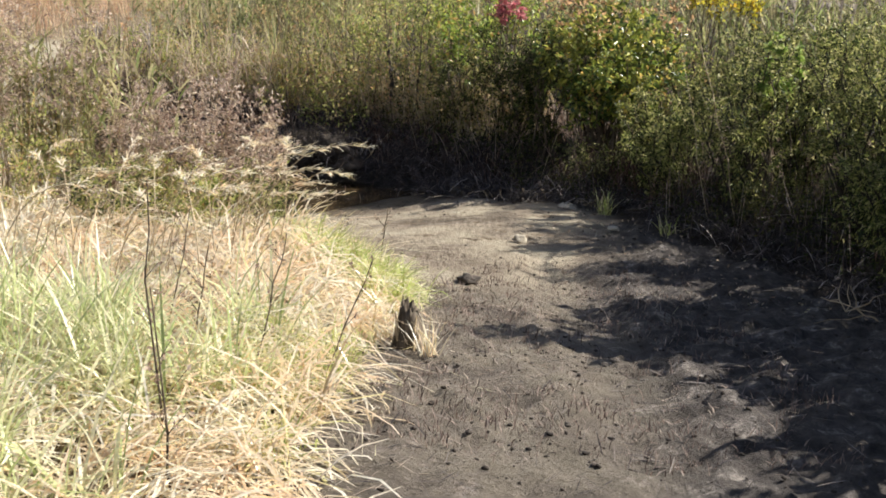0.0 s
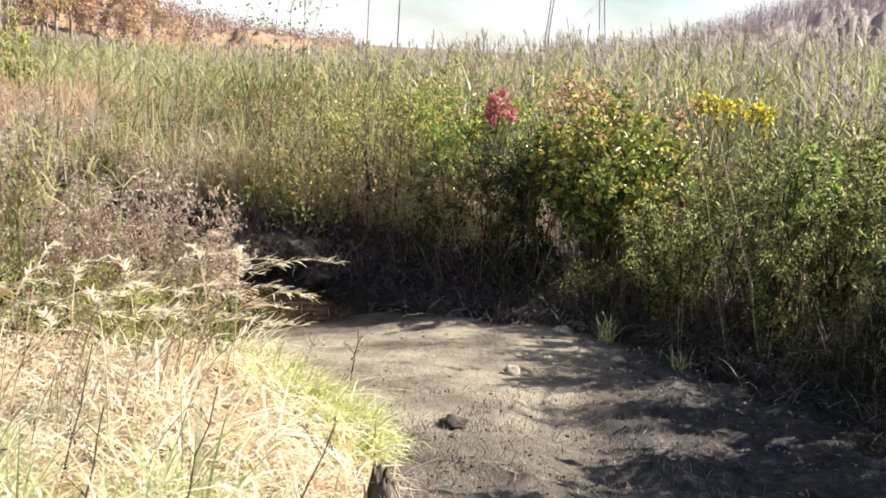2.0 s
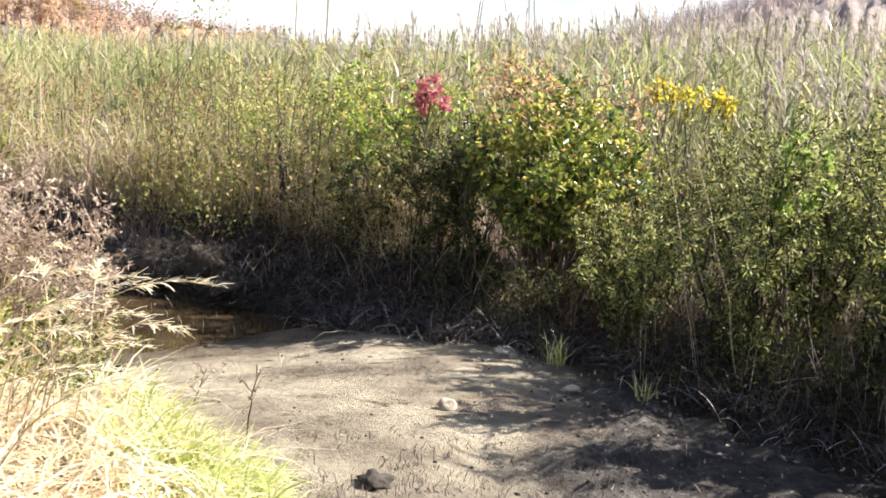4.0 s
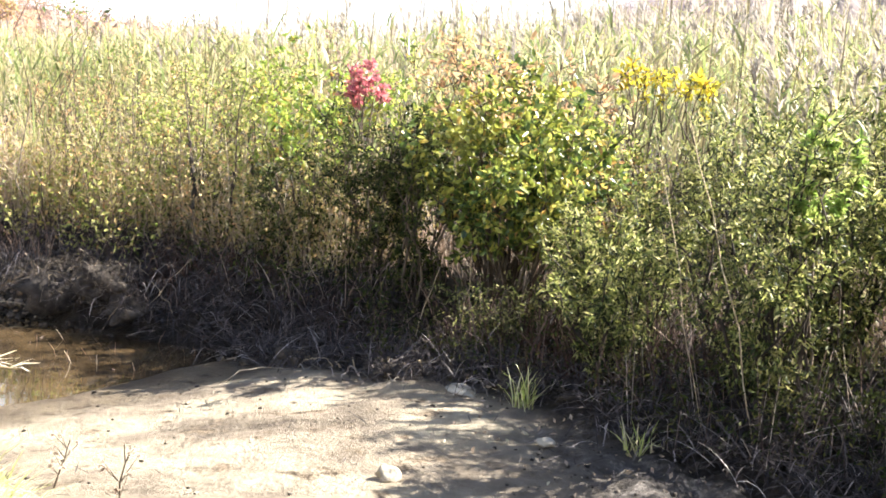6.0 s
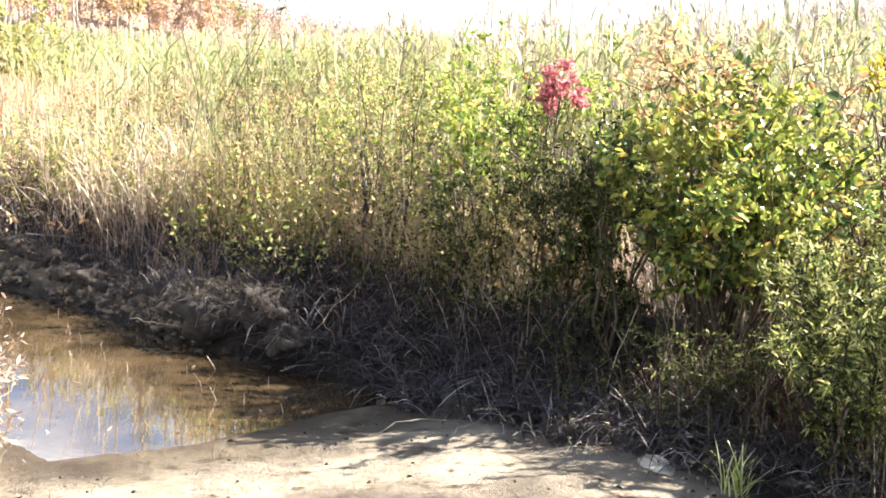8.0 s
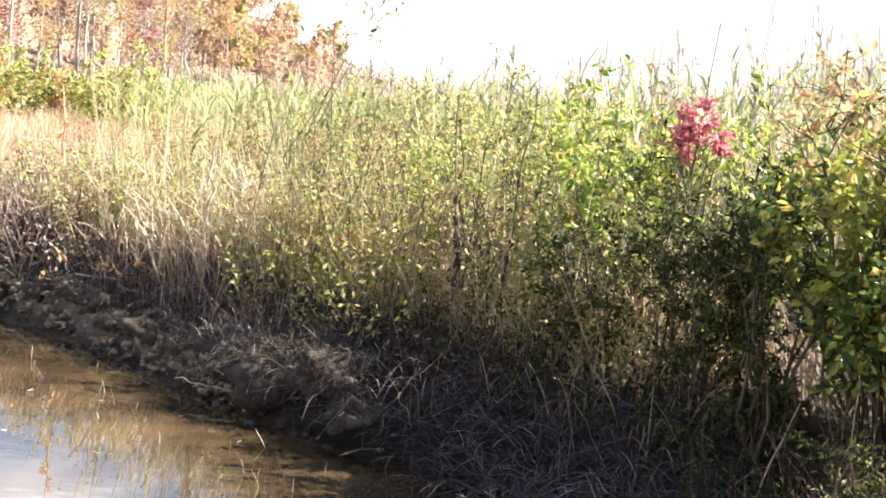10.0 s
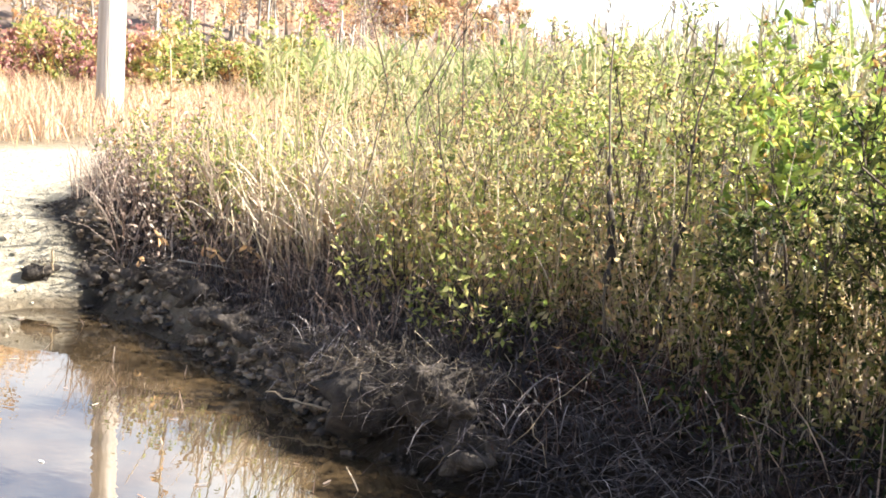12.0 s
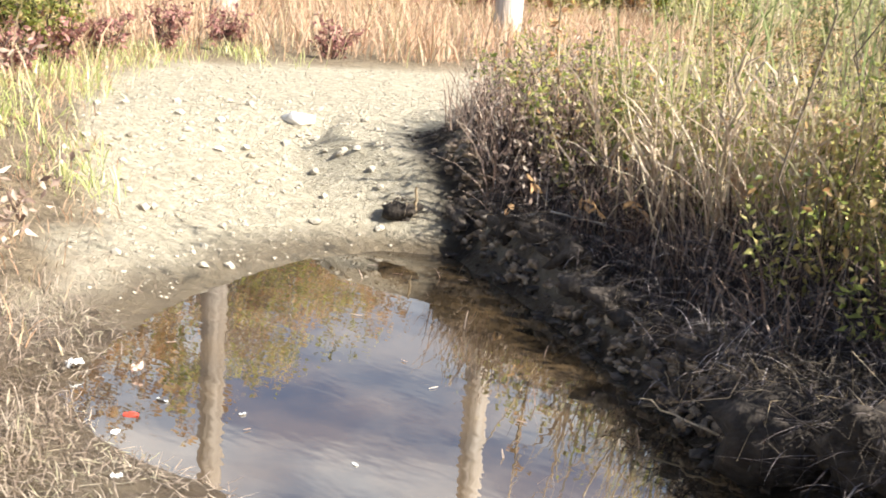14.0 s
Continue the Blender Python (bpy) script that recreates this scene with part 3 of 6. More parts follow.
def height(x, y):
    x, y = np.asarray(x, float), np.asarray(y, float)
    e, g, p = to_line(x, y, EDGE), to_line(x, y, GRASS), to_line(x, y, POND, True)
    track = np.interp(y, [-6, 0, 4.67, 6.6, 7.9, 9.3, 10.5, 11.6, 13, 15, 17, 40], [0.3, 0.0, -0.36, -0.62, -0.79, -0.82, -0.85, -0.92, -0.9, -0.72, -0.55, -0.5])
    track = track + step(-4.6, -6.8, x) * step(12, 14, y) * (-0.58 - track)
    z = track + waves(x, y, 2.6, 3) * 0.016 + waves(x, y, 9.0, 4) * 0.005 + waves(x, y, 22.0, 5) * 0.004
    z = z - 0.05 * step(0.35, 0.1, np.abs(x - 0.95 + 0.05 * y)) * step(9.5, 8.5, y) * step(1.5, 2.5, y)
    ch = churned(x, y, g, e)
    wx, wy = x + 0.10 * waves(x, y, 4.0, 15), y + 0.10 * waves(x, y, 4.5, 16)
    lump = np.abs(grain(wx, wy, 0.42, 1) - 0.5) * 2
    z = z + (lump - 0.5) * 0.024 * ch + (grain(wx * 1.3, wy * 0.8, 0.17, 2) - 0.5) * (0.008 + 0.035 * ch) * (0.3 + lump) + (grain(wx, wy, 0.11, 3) - 0.5) * (0.003 + 0.060 * ch) + (grain(wx * 1.1, wy, 0.055, 4) - 0.5) * (0.003 + 0.045 * ch)
    for rut in (0.15, 1.25):
        z = z - 0.03 * np.exp(-((x - rut - 0.12 * np.sin(y * 0.9)) / 0.13) ** 2) * step(9.0, 7.0, y) * (0.6 + 0.4 * np.sign(np.sin(y * 38 + 3 * np.abs(x - rut))) * 0.35)
    bank = np.interp(y, [-6, 0, 6, 8.5, 11, 40], [0.4, 0.1, -0.50, -0.52, -0.55, -0.45])
    z = z + step(-0.05, 0.8, e) * (np.maximum(bank, z) - z) + step(0.0, 1.0, e) * waves(x, y, 3.5, 6) * 0.04
    z = z + 0.2 * np.exp(-((e - 0.5) / 0.3) ** 2) * step(10.5, 12.0, y) * (0.35 + grain(wx, wy, 0.5, 9)) * (0.6 + 0.8 * grain(wx, wy, 0.19, 10))
    berm = 0.17 * np.exp(-((e - 0.15) / 0.085) ** 2) * step(12.7, 13.3, y) * step(16.2, 15.4, y) * (0.2 + grain(wx, wy, 0.33, 19)) * (0.3 + 1.2 * grain(wx, wy, 0.12, 20))
    lawn = np.interp(y, [-6, 0, 5, 8, 10, 12, 14, 40], [0.35, 0.06, -0.28, -0.52, -0.78, -0.85, -0.55, -0.42])
    z = z + step(0.05, -0.7, g) * (np.maximum(lawn, z) - z) + step(0, -1, g) * waves(x, y, 3.0, 8) * 0.04
    shore = WATER_Z + (0.13 + 0.5 * step(-0.9, 0.0, e) * step(12.0, 12.8, y) + 0.10 * step(-4.2, -5.4, x)) * p + 0.02 * waves(x, y, 5.0, 9)
    shore = np.where(p < 0, WATER_Z + np.maximum(p * 0.25, -0.25), shore)
    z = np.where(p < 3.0, np.minimum(z, np.maximum(shore, WATER_Z + np.minimum(p, 0) * 0.25)), z)
    z = np.where(p > 0, np.maximum(z, WATER_Z + 0.03 * np.minimum(p, 1.0)), z)
    return z + berm + hills(x, y)


def on_ground(xy):
    xy = np.asarray(xy, float)
    return np.column_stack([xy, height(xy[:, 0], xy[:, 1])])


def gz(x, y):
    return float(height(np.array([x]), np.array([y]))[0])


# ---- ground and water ----
def axis(lo, hi, fine, a, b):
    mid = np.arange(lo, hi + fine / 2, fine)
    up, k = [], fine
    q = hi
    while q < b:
        k *= 1.22
        q += k
        up.append(q)
    dn, k, q = [], fine, lo
    while q > a:
        k *= 1.22
        q -= k
        dn.append(q)
    return np.concatenate([dn[::-1], mid, up])


gx, gy = axis(-8.2, 2.4, 0.045, -1800, 1800), axis(2.7, 16.4, 0.045, -600, 2200)
X, Y = np.meshgrid(gx, gy)
Zg = height(X.ravel(), Y.ravel())
nx, ny = len(gx), len(gy)
ii, jj = np.meshgrid(np.arange(nx - 1), np.arange(ny - 1))
q0 = (jj * nx + ii).ravel()
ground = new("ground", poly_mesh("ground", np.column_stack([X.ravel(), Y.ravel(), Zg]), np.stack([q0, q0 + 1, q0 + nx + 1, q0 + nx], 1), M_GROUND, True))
tagged(ground, "rutted tan mud track, pale gravel and wooded hills around", "ground", kind="structure")
fe, fg = to_line(X.ravel(), Y.ravel(), EDGE), to_line(X.ravel(), Y.ravel(), GRASS)
rag = waves(X.ravel(), Y.ravel(), 6.0, 11) * 0.12 + waves(X.ravel(), Y.ravel(), 17.0, 12) * 0.06
cover = np.maximum(np.maximum(step(0.0, 0.35, fe + rag), step(0.0, -0.3, fg + rag)), step(22, 25, Y.ravel()))
pad = step(-4.3, -5.6, X.ravel() + 3 * rag) * step(12.4, 13.4, Y.ravel() + 2 * rag)
# the dark soil is thinned along the berm to paint its crest sunlit
for key, val in (("gravel_cover", pad), ("plant_cover", cover), ("shaded_soil_cover", step(-0.22, 0.04, fe + 0.5 * rag) * (1 - 0.85 * np.exp(-((fe - 0.13) / 0.09) ** 2) * step(12.7, 13.3, Y.ravel()) * step(16.2, 15.4, Y.ravel()) * step(-2.5, -3.1, X.ravel()) * step(0.25, 0.6, grain(X.ravel(), Y.ravel(), 0.3, 21)))), ("woods_cover", step(45, 75, np.hypot(X.ravel(), Y.ravel()))), ("churned_shaded_mud", churned(X.ravel(), Y.ravel(), fg, fe))):
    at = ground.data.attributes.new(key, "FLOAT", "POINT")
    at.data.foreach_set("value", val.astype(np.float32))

wc = np.array([-3.3, 12.9])
ring = wc + (POND - wc) * 1.12
ring = np.vstack([ring])
wv = np.column_stack([np.vstack([wc[None], ring]), np.full(len(ring) + 1, WATER_Z)])
wf = np.array([[0, i + 1, (i + 1) % len(ring) + 1] for i in range(len(ring))])
tagged(new("water", poly_mesh("water", wv, wf, M_WATER)), "murky brown puddle mirroring sky and poles", "water", kind="structure")


# ---- plants ----
def scatter(n, x0, x1, y0, y1, keep):
    """n places in a box where keep(x, y) holds."""
    got = []
    total = 0
    for go in range(60):
        x, y = RNG.uniform(x0, x1, max(n, 200)), RNG.uniform(y0, y1, max(n, 200))
        ok = keep(x, y)
        got.append(np.column_stack([x[ok], y[ok]]))
        total += int(ok.sum())
        if total >= n:
            break
    return np.concatenate(got)[:n]


def u(n, a, b):
    return RNG.uniform(a, b, n)


def grass_on(xy, lo, hi, wide, lean=0.5, bend=1.2, segs=3):
    n = len(xy)
    return blades(on_ground(xy) - [0, 0, 0.01], u(n, lo, hi), u(n, wide * 0.6, wide * 1.3), u(n, 0, 6.28), np.abs(RNG.normal(size=n)) * lean, u(n, bend * 0.3, bend * 1.3), segs)


def stuff(name, mesh, label, category):
    return tagged(new(name, mesh), label, category, kind="stuff")


lawn_in = lambda x, y: to_line(x, y, GRASS) < -0.02 + 0.15 * RNG.normal(size=x.shape)
# straw: dense near the walk, flattened and tangled
near = lambda x, y: lawn_in(x, y) & (x > -4.5 - 0.3 * y) & (np.hypot(x + 0.34, y - 5.3) > 0.42)
fading = lambda x, y: RNG.uniform(size=x.shape) < step(-5.3, -4.1, x + 0.5 * waves(x, y, 1.1, 44)) * step(0.3, 1.7, y + 0.4 * waves(x, y, 1.3, 45))
clump_c = scatter(1650, -5.6, -0.4, 0.2, 9.5, lambda x, y: near(x, y) & fading(x, y) & ((y < 8.2) | (x < -2.2)) & ((y < 6.6) | (to_line(x, y, GRASS) < -0.4) | (RNG.uniform(size=x.shape) < 0.3)))
m = len(clump_c)
k = 26
swirl = np.repeat(1.9 + 1.3 * waves(clump_c[:, 0], clump_c[:, 1], 1.6, 41) + RNG.normal(size=m) * 0.9, k)
tipped = np.repeat(u(m, 0.15, 1.2), k)
long = np.repeat(u(m, 0.55, 1.25), k)
pts = np.repeat(clump_c, k, axis=0)
pts = pts + RNG.normal(size=pts.shape) * np.repeat(u(m, 0.03, 0.09), k)[:, None]
n = len(pts)
loose = RNG.uniform(size=n) < 0.38
v1 = blades(on_ground(pts) + np.column_stack([np.zeros(n), np.zeros(n), u(n, -0.01, 0.17) * loose]), u(n, 0.25, 0.55) * long, u(n, 0.006, 0.015), np.where(loose, u(n, 0, 6.28), swirl + RNG.normal(size=n) * 0.35), np.where(loose, u(n, 0.7, 1.5), tipped + np.abs(RNG.normal(size=n)) * 0.25), u(n, 0.6, 2.6), 3)
far_c = scatter(1100, -11, -1.4, 8.0, 16.0, lawn_in)
pts = np.repeat(far_c, 14, axis=0)
pts = pts + RNG.normal(size=pts.shape) * 0.09
v2 = grass_on(pts, 0.03, 0.11, 0.005, 1.0, 1.3, 2)
out_c = scatter(1000, -16, -0.6, -6.0, 12.0, lambda x, y: lawn_in(x, y) & ((y < 1.5) | ((x < -4.0) & (y < 10.4))))
pts = np.repeat(out_c, 10, axis=0)
v3 = grass_on(pts + RNG.normal(size=pts.shape) * 0.16, 0.3, 0.7, 0.022, 0.5, 1.3, 2)
stuff("straw_grass", poly_mesh("straw_grass", *joined([v1, v3]), M_STRAW), "tangled dry golden grass beside the track", "grass")
pts = np.repeat(scatter(520, -5.6, -2.2, 10.3, 12.6, lawn_in), 24, axis=0)
v4 = grass_on(pts + RNG.normal(size=pts.shape) * 0.06, 0.04, 0.14, 0.0035, 0.9, 1.6, 2)
stuff("dead_grass", poly_mesh("dead_grass", *joined([v2, v4]), M_DEADGRASS), "trodden brown dead grass round the puddle", "grass")
# green grass at the rim of the track
rim = lambda x, y: (np.hypot(x + 0.34, y - 5.3) > 0.35) & (to_line(x, y, GRASS) < 0.0) & (to_line(x, y, GRASS) > -0.5) & (waves(x, y, 3.0, 21) > -0.15)
pts = np.repeat(scatter(430, -2.4, -0.4, 6.5, 9.2, rim), 20, axis=0)
g1 = grass_on(pts + RNG.normal(size=pts.shape) * 0.06, 0.16, 0.40, 0.013, 0.6, 2.3)
pts = np.repeat(scatter(60, -1.6, -0.55, 3.6, 5.6, rim), 24, axis=0)
g2 = grass_on(pts + RNG.normal(size=pts.shape) * 0.05, 0.12, 0.28, 0.008, 0.4, 1.4)
stuff("green_grass", poly_mesh("green_grass", *joined([g1, g2]), M_GREEN), "short yellow-green grass along the muddy rim", "grass")
pts = np.repeat(scatter(85, -2.6, -0.95, 3.0, 5.2, lambda x, y: waves(x, y, 3.0, 23) > -0.3), 30, axis=0)
stuff("blue_green_grass", poly_mesh("blue_green_grass", *grass_on(pts + RNG.normal(size=pts.shape) * 0.06, 0.34, 0.66, 0.010, 0.4, 1.6, 4), M_BLUE), "long blue-green grass blades among straw", "grass")
# meadow of rusty grass
meadow_in = lambda x, y: (to_line(x, y, GRASS) < -0.5) & (np.hypot(x, y - 9) < 34) & (y > 13.0 - 0.2 * x * 0)
pts = np.repeat(scatter(2600, -34, -8.6, 13.0, 36, meadow_in), 11, axis=0)
stuff("meadow_grass", poly_mesh("meadow_grass", *grass_on(pts + RNG.normal(size=pts.shape) * 0.16, 0.28, 0.75, 0.016, 0.28, 0.8, 2), M_RUST), "tall rusty orange meadow grass", "grass")


pts = np.repeat(scatter(420, -11.5, -5.0, 11.6, 17.5, lambda x, y: (to_line(x, y, GRASS) < -0.1 + 0.12 * RNG.normal(size=x.shape)) & (to_line(x, y, GRASS) > -2.6)), 14, axis=0)
stuff("rim_grass", poly_mesh("rim_grass", *grass_on(pts + RNG.normal(size=pts.shape) * 0.10, 0.05, 0.20, 0.007, 0.5, 1.1, 2), M_RUST), "short rusty grass round the gravel", "grass")
pts = np.repeat(scatter(150, -11.5, -6.5, 13.0, 18.5, lambda x, y: (to_line(x, y, GRASS) < 0.0) & (to_line(x, y, GRASS) > -1.2)), 14, axis=0)
stuff("rim_green_grass", poly_mesh("rim_green_grass", *grass_on(pts + RNG.normal(size=pts.shape) * 0.10, 0.10, 0.28, 0.008, 0.4, 1.0, 2), M_GREEN), "short green grass round the gravel", "grass")


def shrub(name, label, at, tall, wide, mat, leaf_n, leaf, ratio=0.5, stems=12, full=False, low=0.12, stem_mat=None, category="bush", group="", stem_r=0.012, lean=(0, 0), fold=0.25, each=True, vary=0.62, dome=0.3):
    """A shrub: stems from one foot, twigs, and leaves along them."""
    ob = thing(name, label, category, group, at=(at[0], at[1], gz(*at)))
    tips, rods = [], []
    for k in range(stems):
        paths = []
        a, r = RNG.uniform(0, 6.28), wide * math.sqrt(RNG.uniform(0.0, 1.0))
        top = np.array([math.sin(a) * r + lean[0], math.cos(a) * r + lean[1], tall * RNG.uniform(vary, 1.0) * (1 - dome * (r / wide) ** 2)])
        foot = np.array([math.sin(a) * r * 0.22, math.cos(a) * r * 0.22, -0.05])
        p = curve_path(foot, top, 0.08 * tall, 0.12, 7)
        paths.append((p, stem_r * RNG.uniform(0.6, 1.2), stem_r * 0.25))
        for q in range(9):
            s = RNG.uniform(low, 1.0)
            i = min(int(s * 6), 5)
            start = p[i] + (p[i + 1] - p[i]) * (s * 6 - i)
            d = RNG.normal(size=3)
            d[2] = abs(d[2]) * 0.7 + 0.2
            end = start + d / np.linalg.norm(d) * wide * RNG.uniform(0.18, 0.5)
            paths.append((np.array([start, (start + end) / 2 + RNG.normal(size=3) * 0.01, end]), stem_r * 0.35, stem_r * 0.12))
            tips.append((start, end))
        if each:
            part("stem", poly_mesh("stem", *joined([tubes(paths[:1], 4), tubes(paths[1:], 3)]), stem_mat or M_STEM), ob)
        rods += paths
    if not each:
        tagged(part("stalk_mass", poly_mesh("stalk_mass", *tubes(rods, 3), stem_mat or M_STEM), ob), kind="stuff")
    tips = np.array(tips)
    pick = RNG.integers(0, len(tips), leaf_n)
    s = RNG.uniform(0, 1.05, leaf_n)[:, None]
    pos = tips[pick, 0] * (1 - s) + tips[pick, 1] * s + RNG.normal(size=(leaf_n, 3)) * 0.03 * wide
    pos[:, 2] = np.maximum(pos[:, 2], 0.03)
    out = pos - np.array([0, 0, tall * 0.4])
    out /= np.linalg.norm(out, axis=1)[:, None] + 1e-6
    part("foliage", poly_mesh(name + "_foliage", *leaves(pos, u(leaf_n, leaf * 0.6, leaf * 1.25), ratio, fold, 0.25, full, out * 0.5), mat), ob)
    return ob


# the broad-leaved bush, the crimson shoot and the golden shrub behind it
shrub("bush", "dense broad-leaved bush turning yellow and orange", (1.15, 12.3), 1.78, 0.86, M_BUSH, 8200, 0.068, 0.46, 34, True, 0.24, lean=(0.08, 0.0), vary=0.56)
shrub("bush", "thin broad-leaved bush with lit yellow-green leaves", (-0.35, 14.75), 1.95, 0.66, M_LIT, 950, 0.068, 0.44, 15, True, 0.35, vary=0.66, stem_r=0.008)
shrub("bush", "thin broad-leaved bush with lit yellow-green leaves", (0.55, 14.6), 1.8, 0.5, M_LIT, 650, 0.068, 0.44, 12, True, 0.45, vary=0.66, stem_r=0.008)
# M_SHADE leaves paint the dark shaded mass left of the broad bush
shrub("fine_leaved_bush", "shaded fine-leaved bush crowding the bank", (0.2, 12.9), 1.45, 0.55, M_SHADE, 5600, 0.046, 0.35, 20, False, 0.1, group="fine-leaved bushes by the track")
shrub("fine_leaved_bush", "shaded fine-leaved bush crowding the bank", (-0.3, 13.35), 0.95, 0.5, M_SHADE, 3200, 0.046, 0.35, 18, False, 0.1, group="fine-leaved bushes by the track")
shrub("fine_leaved_bush", "shaded fine-leaved bush crowding the bank", (0.55, 12.4), 1.35, 0.45, M_SHADE, 4200, 0.046, 0.35, 16, False, 0.1, group="fine-leaved bushes by the track")
shrub("fine_leaved_bush", "low olive bush under the broad-leaved one", (0.95, 11.75), 0.6, 0.45, M_FINE, 2600, 0.042, 0.3, 18, False, 0.15, group="fine-leaved bushes by the track")
shrub("small_leaved_shrub", "airy yellow-green shrub with small leaves on the bank", (1.95, 12.5), 1.35, 0.55, M_WILLOW, 3600, 0.042, 0.40, 16, False, 0.2, group="shrubs along the bank")
shrub("bush", "thin broad-leaved bush with lit yellow-green leaves", (-0.3, 13.85), 1.55, 0.5, M_LIT, 800, 0.066, 0.44, 13, True, 0.45, vary=0.66, stem_r=0.007)
shrub("red_shrub", "slender shrub with crimson leaves", (0.16, 13.9), 1.58, 0.19, M_RED, 400, 0.060, 0.45, 8, True, 0.88, vary=0.88, dome=0.1)
shrub("yellow_shrub", "small shrub with golden yellow leaves", (2.35, 13.4), 1.78, 0.24, M_YELLOW, 240, 0.06, 0.5, 11, True, 0.84, vary=0.9, dome=0.1)
shrub("yellow_shrub", "small shrub with golden yellow leaves", (2.75, 13.5), 1.68, 0.22, M_YELLOW, 150, 0.06, 0.5, 9, True, 0.82, vary=0.88, dome=0.12)
shrub("orange_shrub", "thin shrub with orange and brown leaves", (1.15, 12.7), 1.92, 0.85, M_ORANGE, 640, 0.055, 0.5, 16, True, 0.84, vary=0.88)

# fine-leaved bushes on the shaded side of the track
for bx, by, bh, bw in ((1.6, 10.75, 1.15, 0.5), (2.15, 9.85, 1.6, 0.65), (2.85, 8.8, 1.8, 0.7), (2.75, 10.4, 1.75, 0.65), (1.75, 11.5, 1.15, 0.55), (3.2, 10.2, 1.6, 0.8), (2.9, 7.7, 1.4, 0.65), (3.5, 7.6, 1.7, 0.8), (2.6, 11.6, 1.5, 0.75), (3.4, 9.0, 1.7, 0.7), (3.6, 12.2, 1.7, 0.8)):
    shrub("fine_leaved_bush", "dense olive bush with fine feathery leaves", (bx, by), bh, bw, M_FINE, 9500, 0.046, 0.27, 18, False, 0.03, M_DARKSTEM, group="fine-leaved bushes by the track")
# taller growth out of view, inferred from the shade it casts on the near track
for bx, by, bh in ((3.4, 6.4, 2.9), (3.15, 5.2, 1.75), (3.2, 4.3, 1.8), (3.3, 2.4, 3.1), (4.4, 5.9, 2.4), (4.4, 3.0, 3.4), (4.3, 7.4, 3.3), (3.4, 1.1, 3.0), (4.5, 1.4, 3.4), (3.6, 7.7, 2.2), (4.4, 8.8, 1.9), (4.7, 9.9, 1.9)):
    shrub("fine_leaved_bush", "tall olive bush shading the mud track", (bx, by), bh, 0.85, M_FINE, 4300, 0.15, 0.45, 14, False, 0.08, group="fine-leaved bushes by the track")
shrub("sapling", "upright sapling with bright green leaves", (2.3, 9.62), 1.74, 0.15, M_LIME, 1300, 0.050, 0.30, 4, True, 0.55, vary=0.9, category="sapling")

# small-leaved shrubs along the bank
WILLOWS = ((-0.75, 14.05, 1.65, 0.5, 0.25), (-1.3, 14.15, 1.75, 0.5, 0.25), (-1.85, 14.5, 1.7, 0.55, 0.25), (-2.3, 15.0, 1.45, 0.45, 0.25), (-3.5, 16.1, 0.75, 0.4, 0.2), (-4.4, 16.2, 0.85, 0.4, 0.2), (-5.0, 16.3, 0.85, 0.4, 0.2), (-5.75, 16.5, 0.7, 0.35, 0.2), (-0.15, 14.9, 1.9, 0.6, 0.2), (-1.0, 15.1, 1.95, 0.65, 0.2), (-1.9, 15.6, 1.75, 0.6, 0.2), (-2.6, 16.4, 1.15, 0.5, 0.2), (0.7, 15.0, 1.95, 0.6, 0.3), (-0.5, 16.2, 2.0, 0.7, 0.3), (-1.5, 16.6, 1.9, 0.7, 0.3), (1.5, 15.4, 1.9, 0.6, 0.4), (-3.6, 19.2, 1.4, 0.7, 0.3))
for bx, by, bh, bw, lowest in WILLOWS:
    shrub("small_leaved_shrub", "airy yellow-green shrub with small leaves on the bank", (bx, by), bh, bw, M_WILLOW, int(2100 * bh / 1.5 * (0.42 if bx < -1.6 else 0.7) * (0.6 if by > 14.7 else 1.0)), 0.042, 0.46, 10, False, lowest * 0.7, group="shrubs along the bank", stem_r=0.008)
shrub("tall_shrub", "tall thin shrub with a fan of dark stems and sparse leaves", (-2.5, 14.5), 3.3, 0.95, M_BUSH, 240, 0.05, 0.5, 8, True, 0.5, M_STEM, vary=0.6, stem_r=0.006, lean=(0.15, 0.0), dome=0.15)
shrub("tall_shrub", "tall thin shrub with dark stems and sparse leaves", (-0.1, 14.9), 2.35, 0.4, M_BROWN, 220, 0.06, 0.45, 6, True, 0.5)
shrub("bare_sapling", "leafless pale sapling at the bank", (-4.95, 15.75), 1.75, 0.22, M_ORANGE, 40, 0.06, 0.45, 2, True, 0.3, M_DRYSTEM, "sapling")
# thin tan and orange shrubs behind the bank
for bx, by, bh in ((-3.1, 17.3, 1.35), (-4.1, 17.9, 1.3), (-2.5, 17.9, 1.6), (-5.2, 18.6, 1.3), (-3.4, 18.6, 1.6), (-1.7, 17.6, 1.8)):
    shrub("orange_shrub", "thin shrub with orange and tan leaves behind the bank", (bx, by), bh, 0.5, M_TAN, 1000, 0.05, 0.45, 11, False, 0.3, vary=0.6, stem_r=0.007, group="thin orange shrubs")
